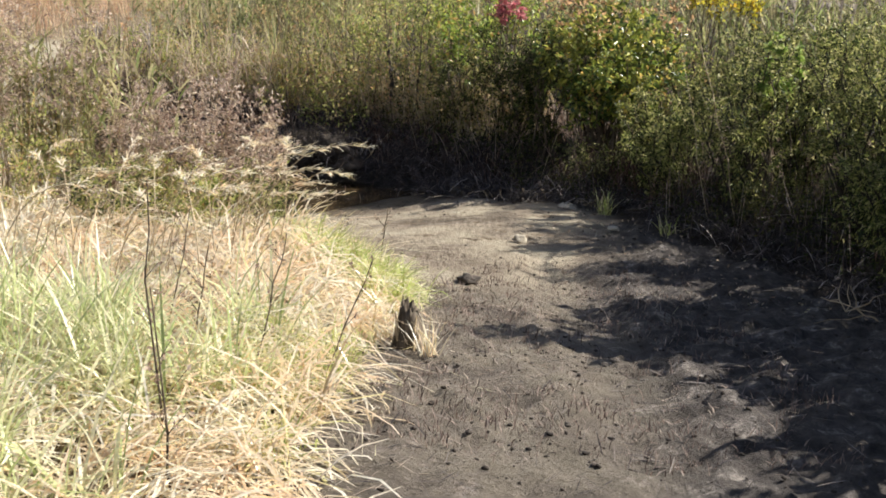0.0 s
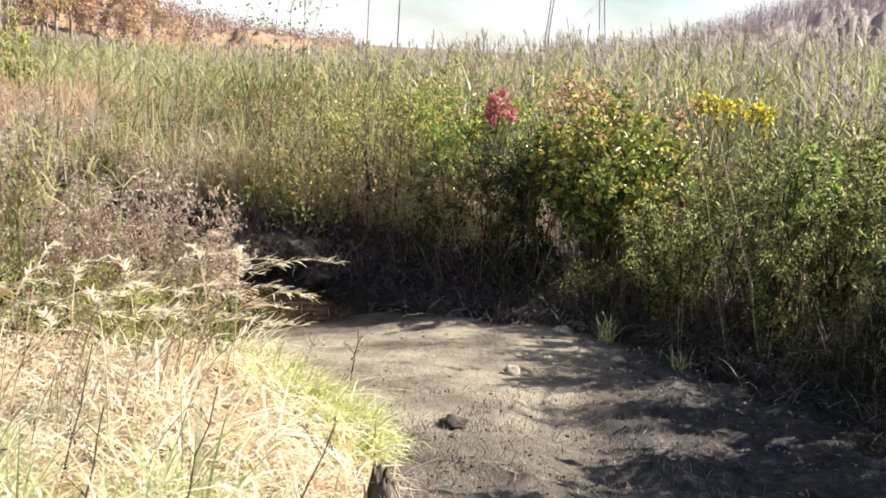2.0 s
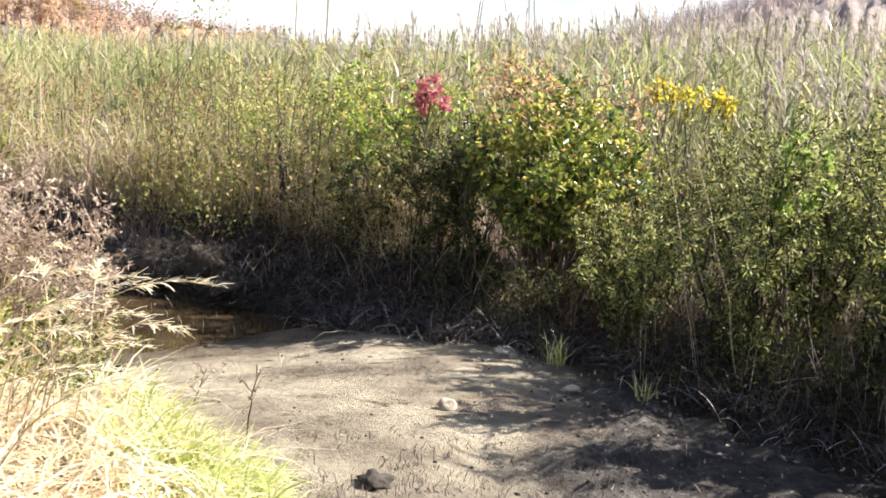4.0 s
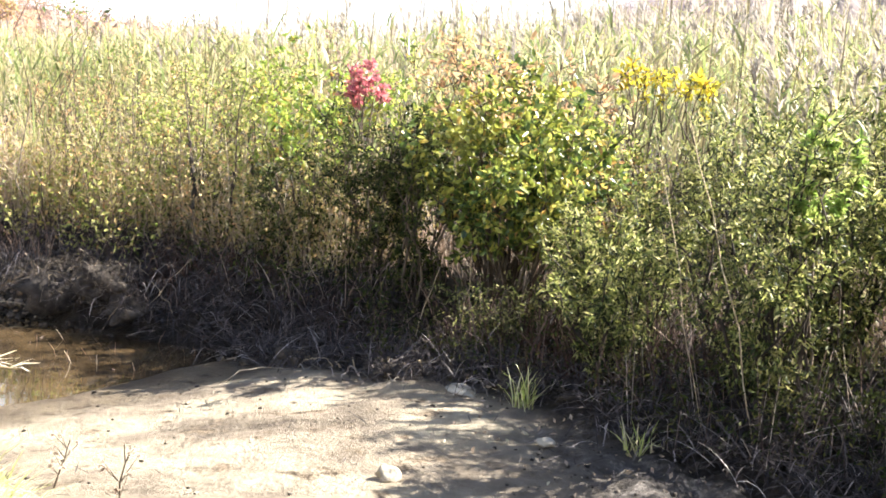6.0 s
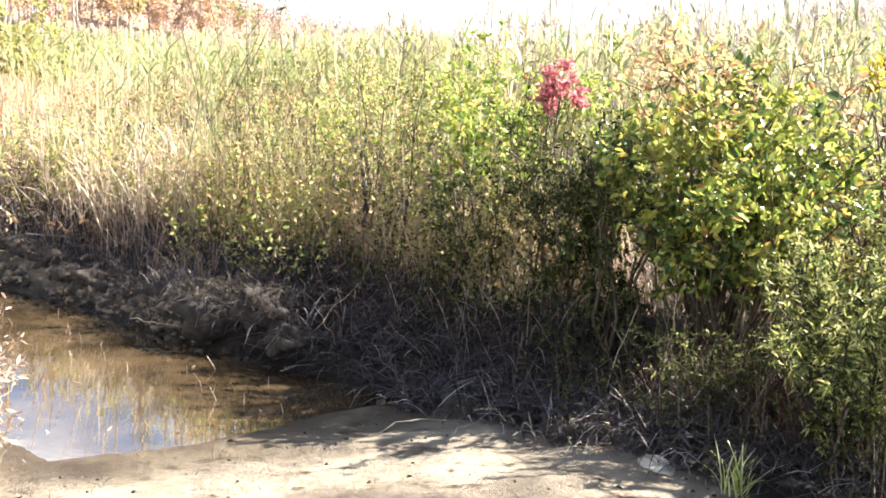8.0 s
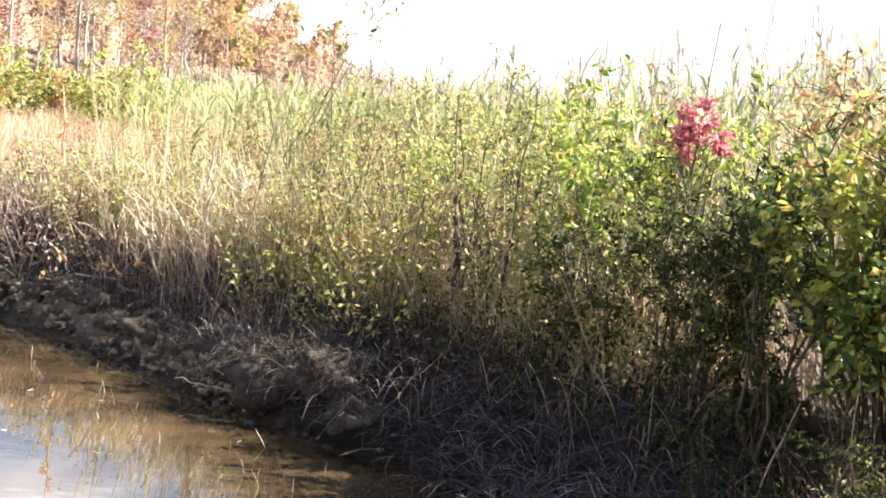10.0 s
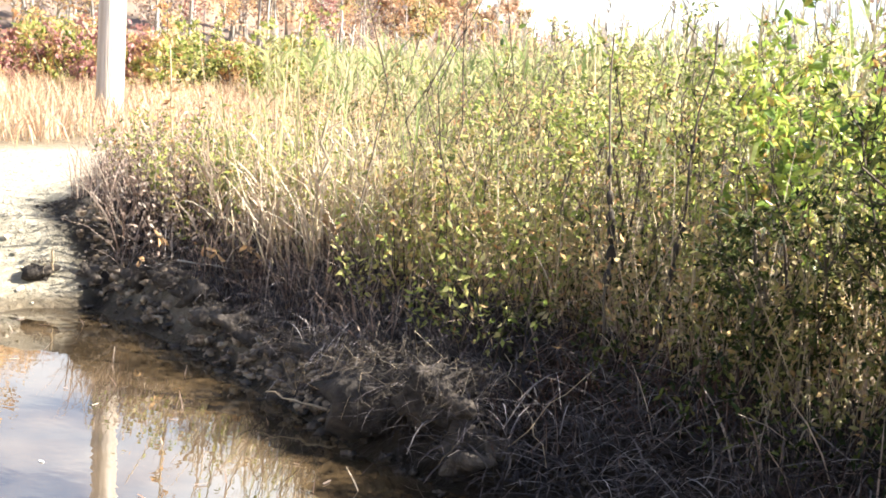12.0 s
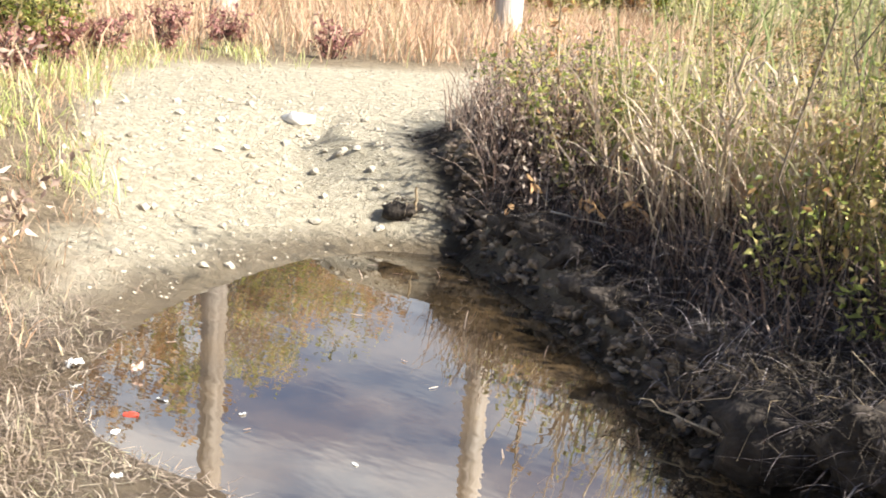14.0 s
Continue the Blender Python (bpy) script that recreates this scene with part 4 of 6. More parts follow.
# weeds on the near side that hide the puddle from the start of the track
for bx, by, bh, bw, mt in ((-1.75, 8.45, 0.85, 0.36, M_FINE), (-1.8, 8.62, 1.4, 0.36, M_BROWN), (-2.0, 8.1, 0.8, 0.34, M_WILLOW), (-2.25, 8.75, 1.65, 0.45, M_BROWN), (-2.35, 8.5, 1.0, 0.42, M_WILLOW), (-2.9, 8.9, 1.3, 0.5, M_BROWN), (-2.1, 9.0, 0.9, 0.36, M_BROWN), (-3.4, 8.2, 1.4, 0.5, M_WILLOW), (-2.6, 7.7, 0.85, 0.4, M_FINE), (-3.6, 9.5, 2.1, 0.6, M_BROWN), (-2.9, 9.9, 1.25, 0.45, M_BROWN), (-3.3, 6.9, 1.2, 0.45, M_WILLOW), (-4.2, 9.0, 2.1, 0.65, M_BROWN), (-2.55, 9.5, 1.15, 0.45, M_WILLOW), (-3.4, 10.3, 2.0, 0.5, M_BROWN), (-4.0, 10.2, 2.2, 0.65, M_WILLOW), (-4.9, 10.0, 2.3, 0.75, M_BROWN), (-4.6, 8.2, 1.6, 0.6, M_FINE), (-3.9, 7.4, 1.4, 0.5, M_BROWN), (-5.5, 10.9, 1.7, 0.65, M_WILLOW), (-5.4, 9.2, 1.9, 0.75, M_WILLOW), (-6.2, 10.0, 1.9, 0.8, M_BROWN)):
    lab = {M_FINE: "olive weed clump beside the puddle", M_WILLOW: "yellow-green leafy weed clump in dry grass", M_BROWN: "withered brown weed clump beside the puddle"}[mt]
    brown = mt is M_BROWN
    shrub("weed_clump", lab, (bx, by + 0.3 * brown), bh * (1.0 if brown else 0.82), bw, mt, 2000, 0.042, 0.32, 16, False, 0.5 if brown else 0.1, M_DRYSTEM, "weeds", "weed clumps on the near side", 0.006, each=False)


def reeds(xy, lo, hi, leaf_n=7, plume_n=13, wide=0.028, tilt=0.09):
    """Reed stalks with long blades and feathery plumes."""
    n = len(xy)
    b = on_ground(xy)
    h = np.clip(1.66 + 0.095 * (xy[:, 0] + 4), 1.5, 2.65) * (1 - 0.30 * step(-1.2, -2.6, xy[:, 0]) * step(18.5, 16.0, xy[:, 1])) * u(n, lo, hi)
    az, ln, bd = u(n, 0, 6.28), np.abs(RNG.normal(size=n)) * tilt, u(n, 0.02, 0.2)
    st = blades(b, h, np.full(n, 0.012), az, ln, bd, 2, 0.6)

    def along(s):
        th = ln + bd * s / 2
        o = np.stack([np.sin(az), np.cos(az), np.zeros(n)], 1)
        return b + (o * np.sin(th)[:, None] + UP * np.cos(th)[:, None]) * (h * s)[:, None]

    lf = []
    for k in range(leaf_n):
        s = u(n, 0.22, 0.88)
        lf.append(blades(along(s), u(n, 0.25, 0.52), u(n, wide * 0.6, wide * 1.2), u(n, 0, 6.28), u(n, 0.25, 0.8), u(n, 0.4, 1.5), 3, 0.05))
    pl = []
    has = RNG.uniform(size=n) < np.interp(xy[:, 0], [-5, -1, 2, 6], [0.10, 0.16, 0.30, 0.38])
    for k in range(plume_n):
        s = u(n, 0.84, 1.02)
        q = along(s)[has]
        m = len(q)
        pl.append(blades(q, u(m, 0.08, 0.20), wide * u(m, 0.4, 0.8), 4.7 + u(m, -1.8, 1.8), u(m, 0.0, 0.7), u(m, 0.2, 1.4), 2, 0.3))
    return st, joined(lf), joined(pl)


bed = lambda x, y: (to_line(x, y, EDGE) > np.where(x < -1.2, 2.6, 1.6)) & ~((x > 0.0) & (y < 13.6)) & ~((x > 1.0) & (y < 12.5))
r1 = reeds(scatter(1000, -9.5, 10, 13.5, 21, lambda x, y: bed(x, y) & (x > -6.6) & (RNG.uniform(size=x.shape) < np.interp(x, [-6, -2.6, -1.6, -0.5, 2], [0.10, 0.10, 0.5, 0.65, 1.0]) + 0.5 * (y > 18.8)) & ((y > 16.3) | (x > 0.6) | (RNG.uniform(size=x.shape) < 0.35))), 0.84, 1.06, 7, 20)
r2 = reeds(scatter(1500, -12, 17, 19, 34, lambda x, y: bed(x, y) & (x > -7.5)), 0.9, 1.1, 5, 16, 0.036)
r3 = reeds(scatter(1300, -16, 34, 33, 70, lambda x, y: x > -0.42 * y), 0.95, 1.15, 3, 5, 0.065)
r4 = reeds(scatter(800, 3.0, 9.5, 7.0, 14.0, lambda x, y: to_line(x, y, EDGE) > 2.2), 0.66, 0.84, 7, 26)
r5 = reeds(scatter(700, 5.2, 14, -5.0, 9.0, lambda x, y: x > 5.2), 0.85, 1.05, 4, 4, 0.05)
r6 = reeds(scatter(900, -13, -2.0, 19.0, 36, lambda x, y: (x > -0.26 - 0.5 * (y - 8.68)) & (to_line(x, y, EDGE) > 0.9)), 0.88, 1.12)
r8 = reeds(scatter(620, -26, -7, 22, 50, lambda x, y: (x > -0.5 * (y - 6)) & (x < -0.22 * y)), 0.95, 1.2, 4, 6, 0.05)
r7 = reeds(scatter(170, -6.5, -2.6, 9.6, 11.6, lambda x, y: (x < -2.7) & (y < 10.5) & (x + 0.76 < -2.2 * (y - 9.0))), 1.2, 1.5, 8, 12)
dead = reeds(scatter(40, -4.5, -2.6, 14.7, 16.3, lambda x, y: (to_line(x, y, EDGE) > 0.5) & (to_line(x, y, EDGE) < 1.35)), 0.42, 0.74, 5, 3, 0.02, 0.12)
for bx, by, bn, lo, hi in ((-3.3, 14.85, 26, 0.5, 1.0), (-3.0, 14.85, 26, 0.5, 1.1), (-3.6, 15.05, 22, 0.4, 0.9), (-2.75, 14.75, 18, 0.4, 0.9), (-4.0, 15.35, 16, 0.4, 0.8)):
    xy = np.array([[bx, by]]) + RNG.normal(size=(bn, 2)) * 0.09
    v, f = blades(on_ground(xy) - [0, 0, 0.02], u(bn, lo, hi), u(bn, 0.008, 0.017), u(bn, 0, 6.28), u(bn, 0.02, 0.25), u(bn, 0.1, 1.4), 5, 0.2)
    o = np.array([bx, by, gz(bx, by)])
    clump = new("dead_reed_clump", poly_mesh("dead_reed_clump", v - o, f, M_DEADREED))
    clump.location = o
    tagged(clump, "tan dead reed clump with broad bent blades", "reeds", "dead reed clumps on the bank")
for bx, by, bn in ((-2.72, 14.92, 9), (-3.85, 15.6, 12), (-4.1, 15.75, 8), (-3.2, 15.45, 12), (-2.85, 15.3, 12), (-3.5, 15.65, 10), (-2.55, 15.1, 8), (-4.5, 15.9, 12), (-3.0, 15.9, 14), (-2.2, 15.3, 12), (-2.7, 16.6, 14), (-1.9, 14.95, 10), (-2.4, 15.7, 12)):
    xy = np.array([[bx, by]]) + RNG.normal(size=(bn, 2)) * 0.04
    v, f = blades(on_ground(xy) - [0, 0, 0.02], u(bn, 0.7, 1.35), u(bn, 0.012, 0.02), u(bn, 0, 6.28), u(bn, 0.0, 0.12), u(bn, 0.05, 0.4), 5, 0.15)
    o = np.array([bx, by, gz(bx, by)])
    clump = new("green_reed_clump", poly_mesh("green_reed_clump", v - o, f, M_REED))
    clump.location = o
    tagged(clump, "fresh green upright reed blades on the bank", "reeds", "green reed clumps on the bank")
dead_ob = stuff("dead_reeds", poly_mesh("dead_reeds", *dead[0], M_DEADREED), "bleached tan dead reeds standing on the bank", "reeds")
tagged(part("dead_blades", poly_mesh("dead_blades", *dead[1], M_DEADREED), dead_ob), kind="stuff")
bed_ob = stuff("reed_bed", poly_mesh("reed_bed", *joined([r1[0], r2[0], r3[0], r4[0], r5[0], r6[0], r7[0], r8[0]]), M_REEDSTEM), "tall green and tan reed bed with pale plumes", "reeds")
tagged(part("reed_leaves", poly_mesh("reed_leaves", *joined([r1[1], r2[1], r3[1], r4[1], r5[1], r6[1], r7[1], r8[1]]), M_REED), bed_ob), kind="stuff")
tagged(part("reed_plumes", poly_mesh("reed_plumes", *joined([r1[2], r2[2], r3[2], r4[2], r5[2], r6[2], r7[2], r8[2]]), M_PLUME), bed_ob), kind="stuff")

# withered weeds and dead stalks along the bank
bank = lambda a, b: (lambda x, y: (to_line(x, y, EDGE) > a) & (to_line(x, y, EDGE) < b))
pts = scatter(900, -6.6, 2.2, 9.0, 17.5, bank(0.6, 1.3))
w1 = grass_on(pts, 0.15, 0.5, 0.010, 0.4, 1.1)
pts = scatter(120, -4.9, -2.7, 14.8, 16.4, bank(0.75, 1.5))
w2 = grass_on(pts, 0.4, 1.15, 0.013, 0.3, 0.9)
pts = scatter(900, -6.9, -5.0, 15.2, 17.5, bank(0.15, 1.2))
w3 = grass_on(pts, 0.2, 0.65, 0.010, 0.3, 0.9)
pts = scatter(700, -5.2, -2.4, 13.5, 16.2, bank(0.38, 0.8))
w3 = joined([w3, grass_on(pts, 0.12, 0.42, 0.010, 0.4, 1.2)])
clear = lambda x, y: np.hypot(x - 1.0, y - 10.35) > 0.38
pts = scatter(450, 0.6, 2.6, 10.2, 12.2, lambda x, y: bank(0.25, 1.0)(x, y) & clear(x, y))
w4 = grass_on(pts, 0.3, 0.7, 0.010, 0.25, 0.8)
stuff("withered_weeds", poly_mesh("withered_weeds", *joined([w1, w3]), M_BROWN), "withered tan and brown weeds on the bank", "weeds")
pts = scatter(200, -3.2, 0.6, 13.0, 16.6, bank(0.9, 2.6))
w5 = grass_on(pts, 0.5, 1.3, 0.008, 0.16, 0.5)
pts = scatter(520, -5.4, -0.6, 13.0, 16.8, bank(0.85, 1.6))
w5 = joined([w5, grass_on(pts, 0.2, 0.7, 0.009, 0.35, 1.2)])
stuff("dead_stalks", poly_mesh("dead_stalks", *joined([w2, w5]), M_DEADREED), "bleached dead stalks standing on the bank", "weeds")
# leafy undergrowth at the foot of the shrubs
def sprigs(pts, lo, hi, per, leaf, ratio):
    n = len(pts)
    g, hh = on_ground(pts), u(n, lo, hi)
    az, tilt = u(n, 0, 6.28), u(n, 0.05, 0.6)
    d = np.stack([np.sin(az) * np.sin(tilt), np.cos(az) * np.sin(tilt), np.cos(tilt)], 1)
    rod = blades(g, hh, np.full(n, 0.006), az, tilt, np.zeros(n), 2, 0.4)
    s = RNG.uniform(0.15, 1.05, (n, per, 1))
    pos = (g[:, None] + d[:, None] * hh[:, None, None] * s + RNG.normal(size=(n, per, 3)) * 0.035).reshape(-1, 3)
    return rod, leaves(pos, u(len(pos), leaf * 0.6, leaf * 1.2), ratio, 0.25, 0.2)


un1 = sprigs(scatter(420, -6.6, -1.5, 11.0, 17.5, lambda x, y: bank(0.5, 1.5)(x, y) & ((x > -2.9) | (x < -4.4))), 0.25, 0.75, 14, 0.055, 0.45)
un2 = sprigs(scatter(760, 0.2, 3.4, 6.5, 12.8, lambda x, y: bank(0.05, 0.9)(x, y) & (np.hypot(x - 1.0, y - 10.35) > 0.38)), 0.15, 0.55, 16, 0.042, 0.3)
un3 = sprigs(scatter(420, -6.9, -4.6, 15.0, 18.5, bank(0.3, 1.3)), 0.25, 0.6, 14, 0.05, 0.4)
un4 = sprigs(scatter(240, -1.7, 0.3, 12.2, 15.0, bank(0.6, 1.7)), 0.15, 0.48, 14, 0.05, 0.4)
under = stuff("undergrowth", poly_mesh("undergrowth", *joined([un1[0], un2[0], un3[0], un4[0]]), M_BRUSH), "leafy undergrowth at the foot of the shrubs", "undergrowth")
# low leaves in M_SHADE, so the shade under the shrubs is in their colour
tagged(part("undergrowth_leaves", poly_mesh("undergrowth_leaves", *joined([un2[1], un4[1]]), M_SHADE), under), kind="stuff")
tagged(part("light_leaves", poly_mesh("light_leaves", *un1[1], M_WILLOW), under, "yellow-green leaves"), kind="stuff")
tagged(part("dry_leaves", poly_mesh("dry_leaves", *un3[1], M_BROWN), under, "brown dry leaves"), kind="stuff")
mid = sprigs(scatter(620, -2.9, 0.6, 12.8, 16.6, bank(0.8, 1.7)), 0.3, 0.95, 16, 0.046, 0.45)
leafy = stuff("leafy_undergrowth", poly_mesh("leafy_undergrowth", *mid[0], M_DRYSTEM), "leafy tan and olive undergrowth among the shrub stems", "undergrowth")
tagged(part("tan_leaves", poly_mesh("tan_leaves", *mid[1], M_TAN), leafy, "tan and olive leaves"), kind="stuff")
fresh = sprigs(scatter(300, -5.0, -2.2, 13.8, 16.8, bank(0.75, 1.7)), 0.3, 0.95, 15, 0.046, 0.42)
tagged(part("fresh_stems", poly_mesh("fresh_stems", *fresh[0], M_DRYSTEM), leafy), kind="stuff")
tagged(part("fresh_leaves", poly_mesh("fresh_leaves", *fresh[1], M_WILLOW), leafy, "yellow-green leaves"), kind="stuff")
pts = scatter(2600, -5.6, 0.6, 13.0, 17.2, bank(0.9, 2.4))
stuff("matted_dead_grass", poly_mesh("matted_dead_grass", *grass_on(pts, 0.12, 0.5, 0.011, 0.5, 1.6), M_DEADREED), "matted tan dead grass between the shrub stems", "grass")
# trampled stems, mud and roots on the bank itself
pts = scatter(9500, -6.6, 2.6, 6.0, 16.5, lambda x, y: bank(0.02, 0.85)(x, y) & ((to_line(x, y, EDGE) > 0.24) | (y < 12.9) | (x > -2.9)))
n = len(pts)
d1 = blades(on_ground(pts) + np.column_stack([np.zeros(n), np.zeros(n), u(n, 0, 0.12)]), u(n, 0.10, 0.40), u(n, 0.004, 0.010), u(n, 0, 6.28), u(n, 0.9, 1.6), u(n, -0.1, 1.1), 3, 0.3)
pts = scatter(1800, -6.4, 2.4, 6.0, 16.5, bank(0.2, 0.9))
d2 = grass_on(pts, 0.08, 0.26, 0.007, 1.0, 1.8)
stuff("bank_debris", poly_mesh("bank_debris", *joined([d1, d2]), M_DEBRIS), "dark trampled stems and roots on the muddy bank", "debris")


# standing and matted dead brush that covers the bank
pts = np.repeat(scatter(560, -6.4, 2.3, 9.0, 17.0, bank(0.32, 0.95)), 14, axis=0)
pts = pts + RNG.normal(size=pts.shape) * 0.08
br1 = grass_on(pts, 0.09, 0.36, 0.0055, 0.55, 1.5)
pts = np.vstack([scatter(2200, -6.4, 1.5, 10.5, 17.0, bank(0.2, 0.8)), scatter(420, -5.8, -1.4, 12.8, 16.0, bank(0.02, 0.3)), scatter(420, -3.0, -1.4, 12.8, 15.0, bank(0.02, 0.3))])
n = len(pts)
br2 = blades(on_ground(pts) + np.column_stack([np.zeros(n), np.zeros(n), u(n, 0.02, 0.2)]), u(n, 0.10, 0.36), u(n, 0.002, 0.005), u(n, 0, 6.28), u(n, 0.6, 1.5), u(n, 0.4, 2.0), 4, 0.3)
pts = np.repeat(scatter(330, -0.3, 4.6, 6.5, 14.0, bank(1.3, 3.4)), 9, axis=0)
br4 = grass_on(pts + RNG.normal(size=pts.shape) * 0.10, 0.25, 0.7, 0.010, 0.3, 1.0)
pts = scatter(2000, -0.8, 2.8, 6.8, 12.6, lambda x, y: bank(-0.2, 0.5)(x, y) & clear(x, y))
n = len(pts)
br3 = blades(on_ground(pts) + np.column_stack([np.zeros(n), np.zeros(n), u(n, 0.0, 0.08)]), u(n, 0.08, 0.34), u(n, 0.004, 0.009), u(n, 0, 6.28), u(n, 0.3, 1.5), u(n, 0.3, 2.2), 4, 0.3)
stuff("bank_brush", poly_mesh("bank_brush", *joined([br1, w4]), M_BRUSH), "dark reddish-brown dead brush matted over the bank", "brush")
stuff("tall_dry_weeds", poly_mesh("tall_dry_weeds", *br4, M_BROWN), "tan dry weeds standing among the bushes", "weeds")
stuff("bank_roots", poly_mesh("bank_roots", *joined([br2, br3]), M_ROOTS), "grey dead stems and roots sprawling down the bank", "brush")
pts = scatter(620, -6.2, -2.3, 15.3, 19.5, bank(1.0, 5.0))
low = sprigs(pts[:320], 0.25, 0.7, 12, 0.05, 0.4)
tan = sprigs(pts[320:], 0.3, 0.75, 12, 0.05, 0.3)
weeds = stuff("low_weeds", poly_mesh("low_weeds", *joined([low[0], tan[0]]), M_BROWN), "low yellowing and withered weeds behind the bank", "weeds")
tagged(part("green_leaves", poly_mesh("green_leaves", *low[1], M_WILLOW), weeds, "yellow-green leaves"), kind="stuff")
tagged(part("withered_leaves", poly_mesh("withered_leaves", *tan[1], M_BROWN), weeds, "withered brown leaves"), kind="stuff")


# ---- woods, hills and power line ----
def tree(label, tall, r0, crown_mat, crown_n, leaf, seed, name="tree"):
    """A tree: tapered trunk with limbs and twigs, and a thin autumn crown."""
    global RNG
    RNG = np.random.default_rng(seed)
    ob = thing(name, label, "tree", "trees at the edge of the woods")
    top = np.array([RNG.normal() * 0.5, RNG.normal() * 0.5, tall])
    trunk = curve_path((0, 0, -0.3), top, 0, 0.012, 10)
    paths, tips = [(trunk, r0, r0 * 0.12)], []
    for k in range(12):
        s = RNG.uniform(0.3, 0.97)
        i = min(int(s * 9), 8)
        a = trunk[i] + (trunk[i + 1] - trunk[i]) * (s * 9 - i)
        az, ln = RNG.uniform(0, 6.28), tall * RNG.uniform(0.14, 0.30) * (1.25 - s * 0.7)
        e = a + np.array([math.sin(az) * ln, math.cos(az) * ln, ln * RNG.uniform(0.5, 1.3)])
        p = curve_path(a, e, 0.0, 0.14, 6)
        paths.append((p, r0 * 0.34 * (1.2 - s), r0 * 0.05))
        for q in range(5):
            j = RNG.integers(1, 6)
            d = RNG.normal(size=3)
            d[2] = abs(d[2]) + 0.3
            e2 = p[j] + d / np.linalg.norm(d) * ln * RNG.uniform(0.25, 0.6)
            paths.append((curve_path(p[j], e2, 0, 0.15, 3), r0 * 0.07, r0 * 0.02))
            tips.append((p[j], e2))
    big, thin = tubes(paths[:1], 6), tubes(paths[1:], 3)
    part("trunk", poly_mesh(name + "_trunk", *joined([big, thin]), M_BARK), ob)
    tips = np.array(tips)
    pick = RNG.integers(0, len(tips), crown_n)
    s = RNG.uniform(0.1, 1.1, crown_n)[:, None]
    pos = tips[pick, 0] * (1 - s) + tips[pick, 1] * s + RNG.normal(size=(crown_n, 3)) * 0.22
    part("crown", poly_mesh(name + "_crown", *leaves(pos, u(crown_n, leaf * 0.6, leaf * 1.3), 0.6, 0.2, 0.3), crown_mat), ob)
    return ob


KINDS = [tree("bare grey-barked tree with a few orange leaves", 13.0, 0.17, M_ORANGE, 420, 0.18, 31),
         tree("grey-barked tree with a rusty orange crown", 11.5, 0.15, M_ORANGE, 1000, 0.28, 32),
         tree("slim pale tree with thin brown crown", 14.0, 0.13, M_FOREST, 700, 0.26, 33),
         tree("grey tree with an olive brown crown", 10.0, 0.14, M_FOREST, 800, 0.24, 34),
         tree("slim tree with yellowing crown", 12.0, 0.14, M_WILLOW, 800, 0.24, 35)]
RNG = np.random.default_rng(77)
spots = []
for k in range(112):
    a, r = radians(RNG.uniform(-70, -44) if k % 3 == 0 else RNG.uniform(-46, -20.5)), RNG.uniform(37, 68)
    if math.degrees(a) > -30:
        r += 16
    spots.append((math.sin(a) * r, 6 + math.cos(a) * r, RNG.integers(0, 5), RNG.uniform(0, 360), min(max(r * math.tan(radians(np.interp(math.degrees(a), [-50, -45, -40, -30, -21], [20, 16.5, 12, 8, 5.5]))) / 12.5 * RNG.uniform(0.75, 1.02), 0.5), 1.9)))
for k, (tx, ty, kind, turn, sc) in enumerate(spots):
    m = pose(tx, ty, gz(tx, ty), 0, 0, turn) @ Matrix.Scale(sc, 4)
    if k < 5:
        KINDS[k].matrix_basis = m
    else:
        copy_thing(KINDS[kind], pose(tx, ty, gz(tx, ty), 0, 0, turn)).scale = (sc, sc, sc)

# trees with dense autumn crowns where the woods reach the reeds
CROWNS = [tree("broad tree with a dense orange crown", 8.0, 0.15, M_AUTUMN, 1900, 0.36, 41),
          tree("broad tree with a dense grey-green crown", 8.0, 0.15, M_TAN, 1900, 0.36, 42),
          tree("slim tree with a pinkish red crown", 9.0, 0.13, M_DARKRED, 1600, 0.2, 43)]
RNG = np.random.default_rng(78)
rim_trees = ((-20.6, 85, 8.2, 0), (-19.3, 88, 8.0, 0), (-17.8, 84, 6.4, 1), (-18.4, 96, 7.0, 1), (-16.5, 92, 5.6, 0), (-20.0, 74, 6.6, 1), (-19.0, 76, 5.2, 0), (-17.0, 78, 4.6, 0), (-18.2, 78, 5.4, 0), (-15.6, 96, 5.0, 1), (-20.9, 78, 7.2, 0), (-21.9, 90, 8.4, 1), (-23.2, 82, 8.6, 0), (-24.8, 88, 9.0, 1), (-26.4, 78, 9.0, 0), (-22.5, 52, 6.5, 2), (-29.0, 52, 8.0, 2), (-31.0, 74, 9.5, 0), (-28.4, 80, 9.0, 1), (-33.5, 70, 9.5, 0))
placed = [0, 0, 0]
for ta, tr, tall, kind in rim_trees:
    tx, ty = tr * math.sin(radians(ta)), 2 + tr * math.cos(radians(ta))
    sc = tall / (9.0 if kind == 2 else 8.0)
    m = pose(tx, ty, gz(tx, ty), 0, 0, RNG.uniform(0, 360))
    if placed[kind]:
        copy_thing(CROWNS[kind], m).scale = (sc, sc, sc)
    else:
        CROWNS[kind].matrix_basis = m @ Matrix.Scale(sc, 4)
    placed[kind] += 1

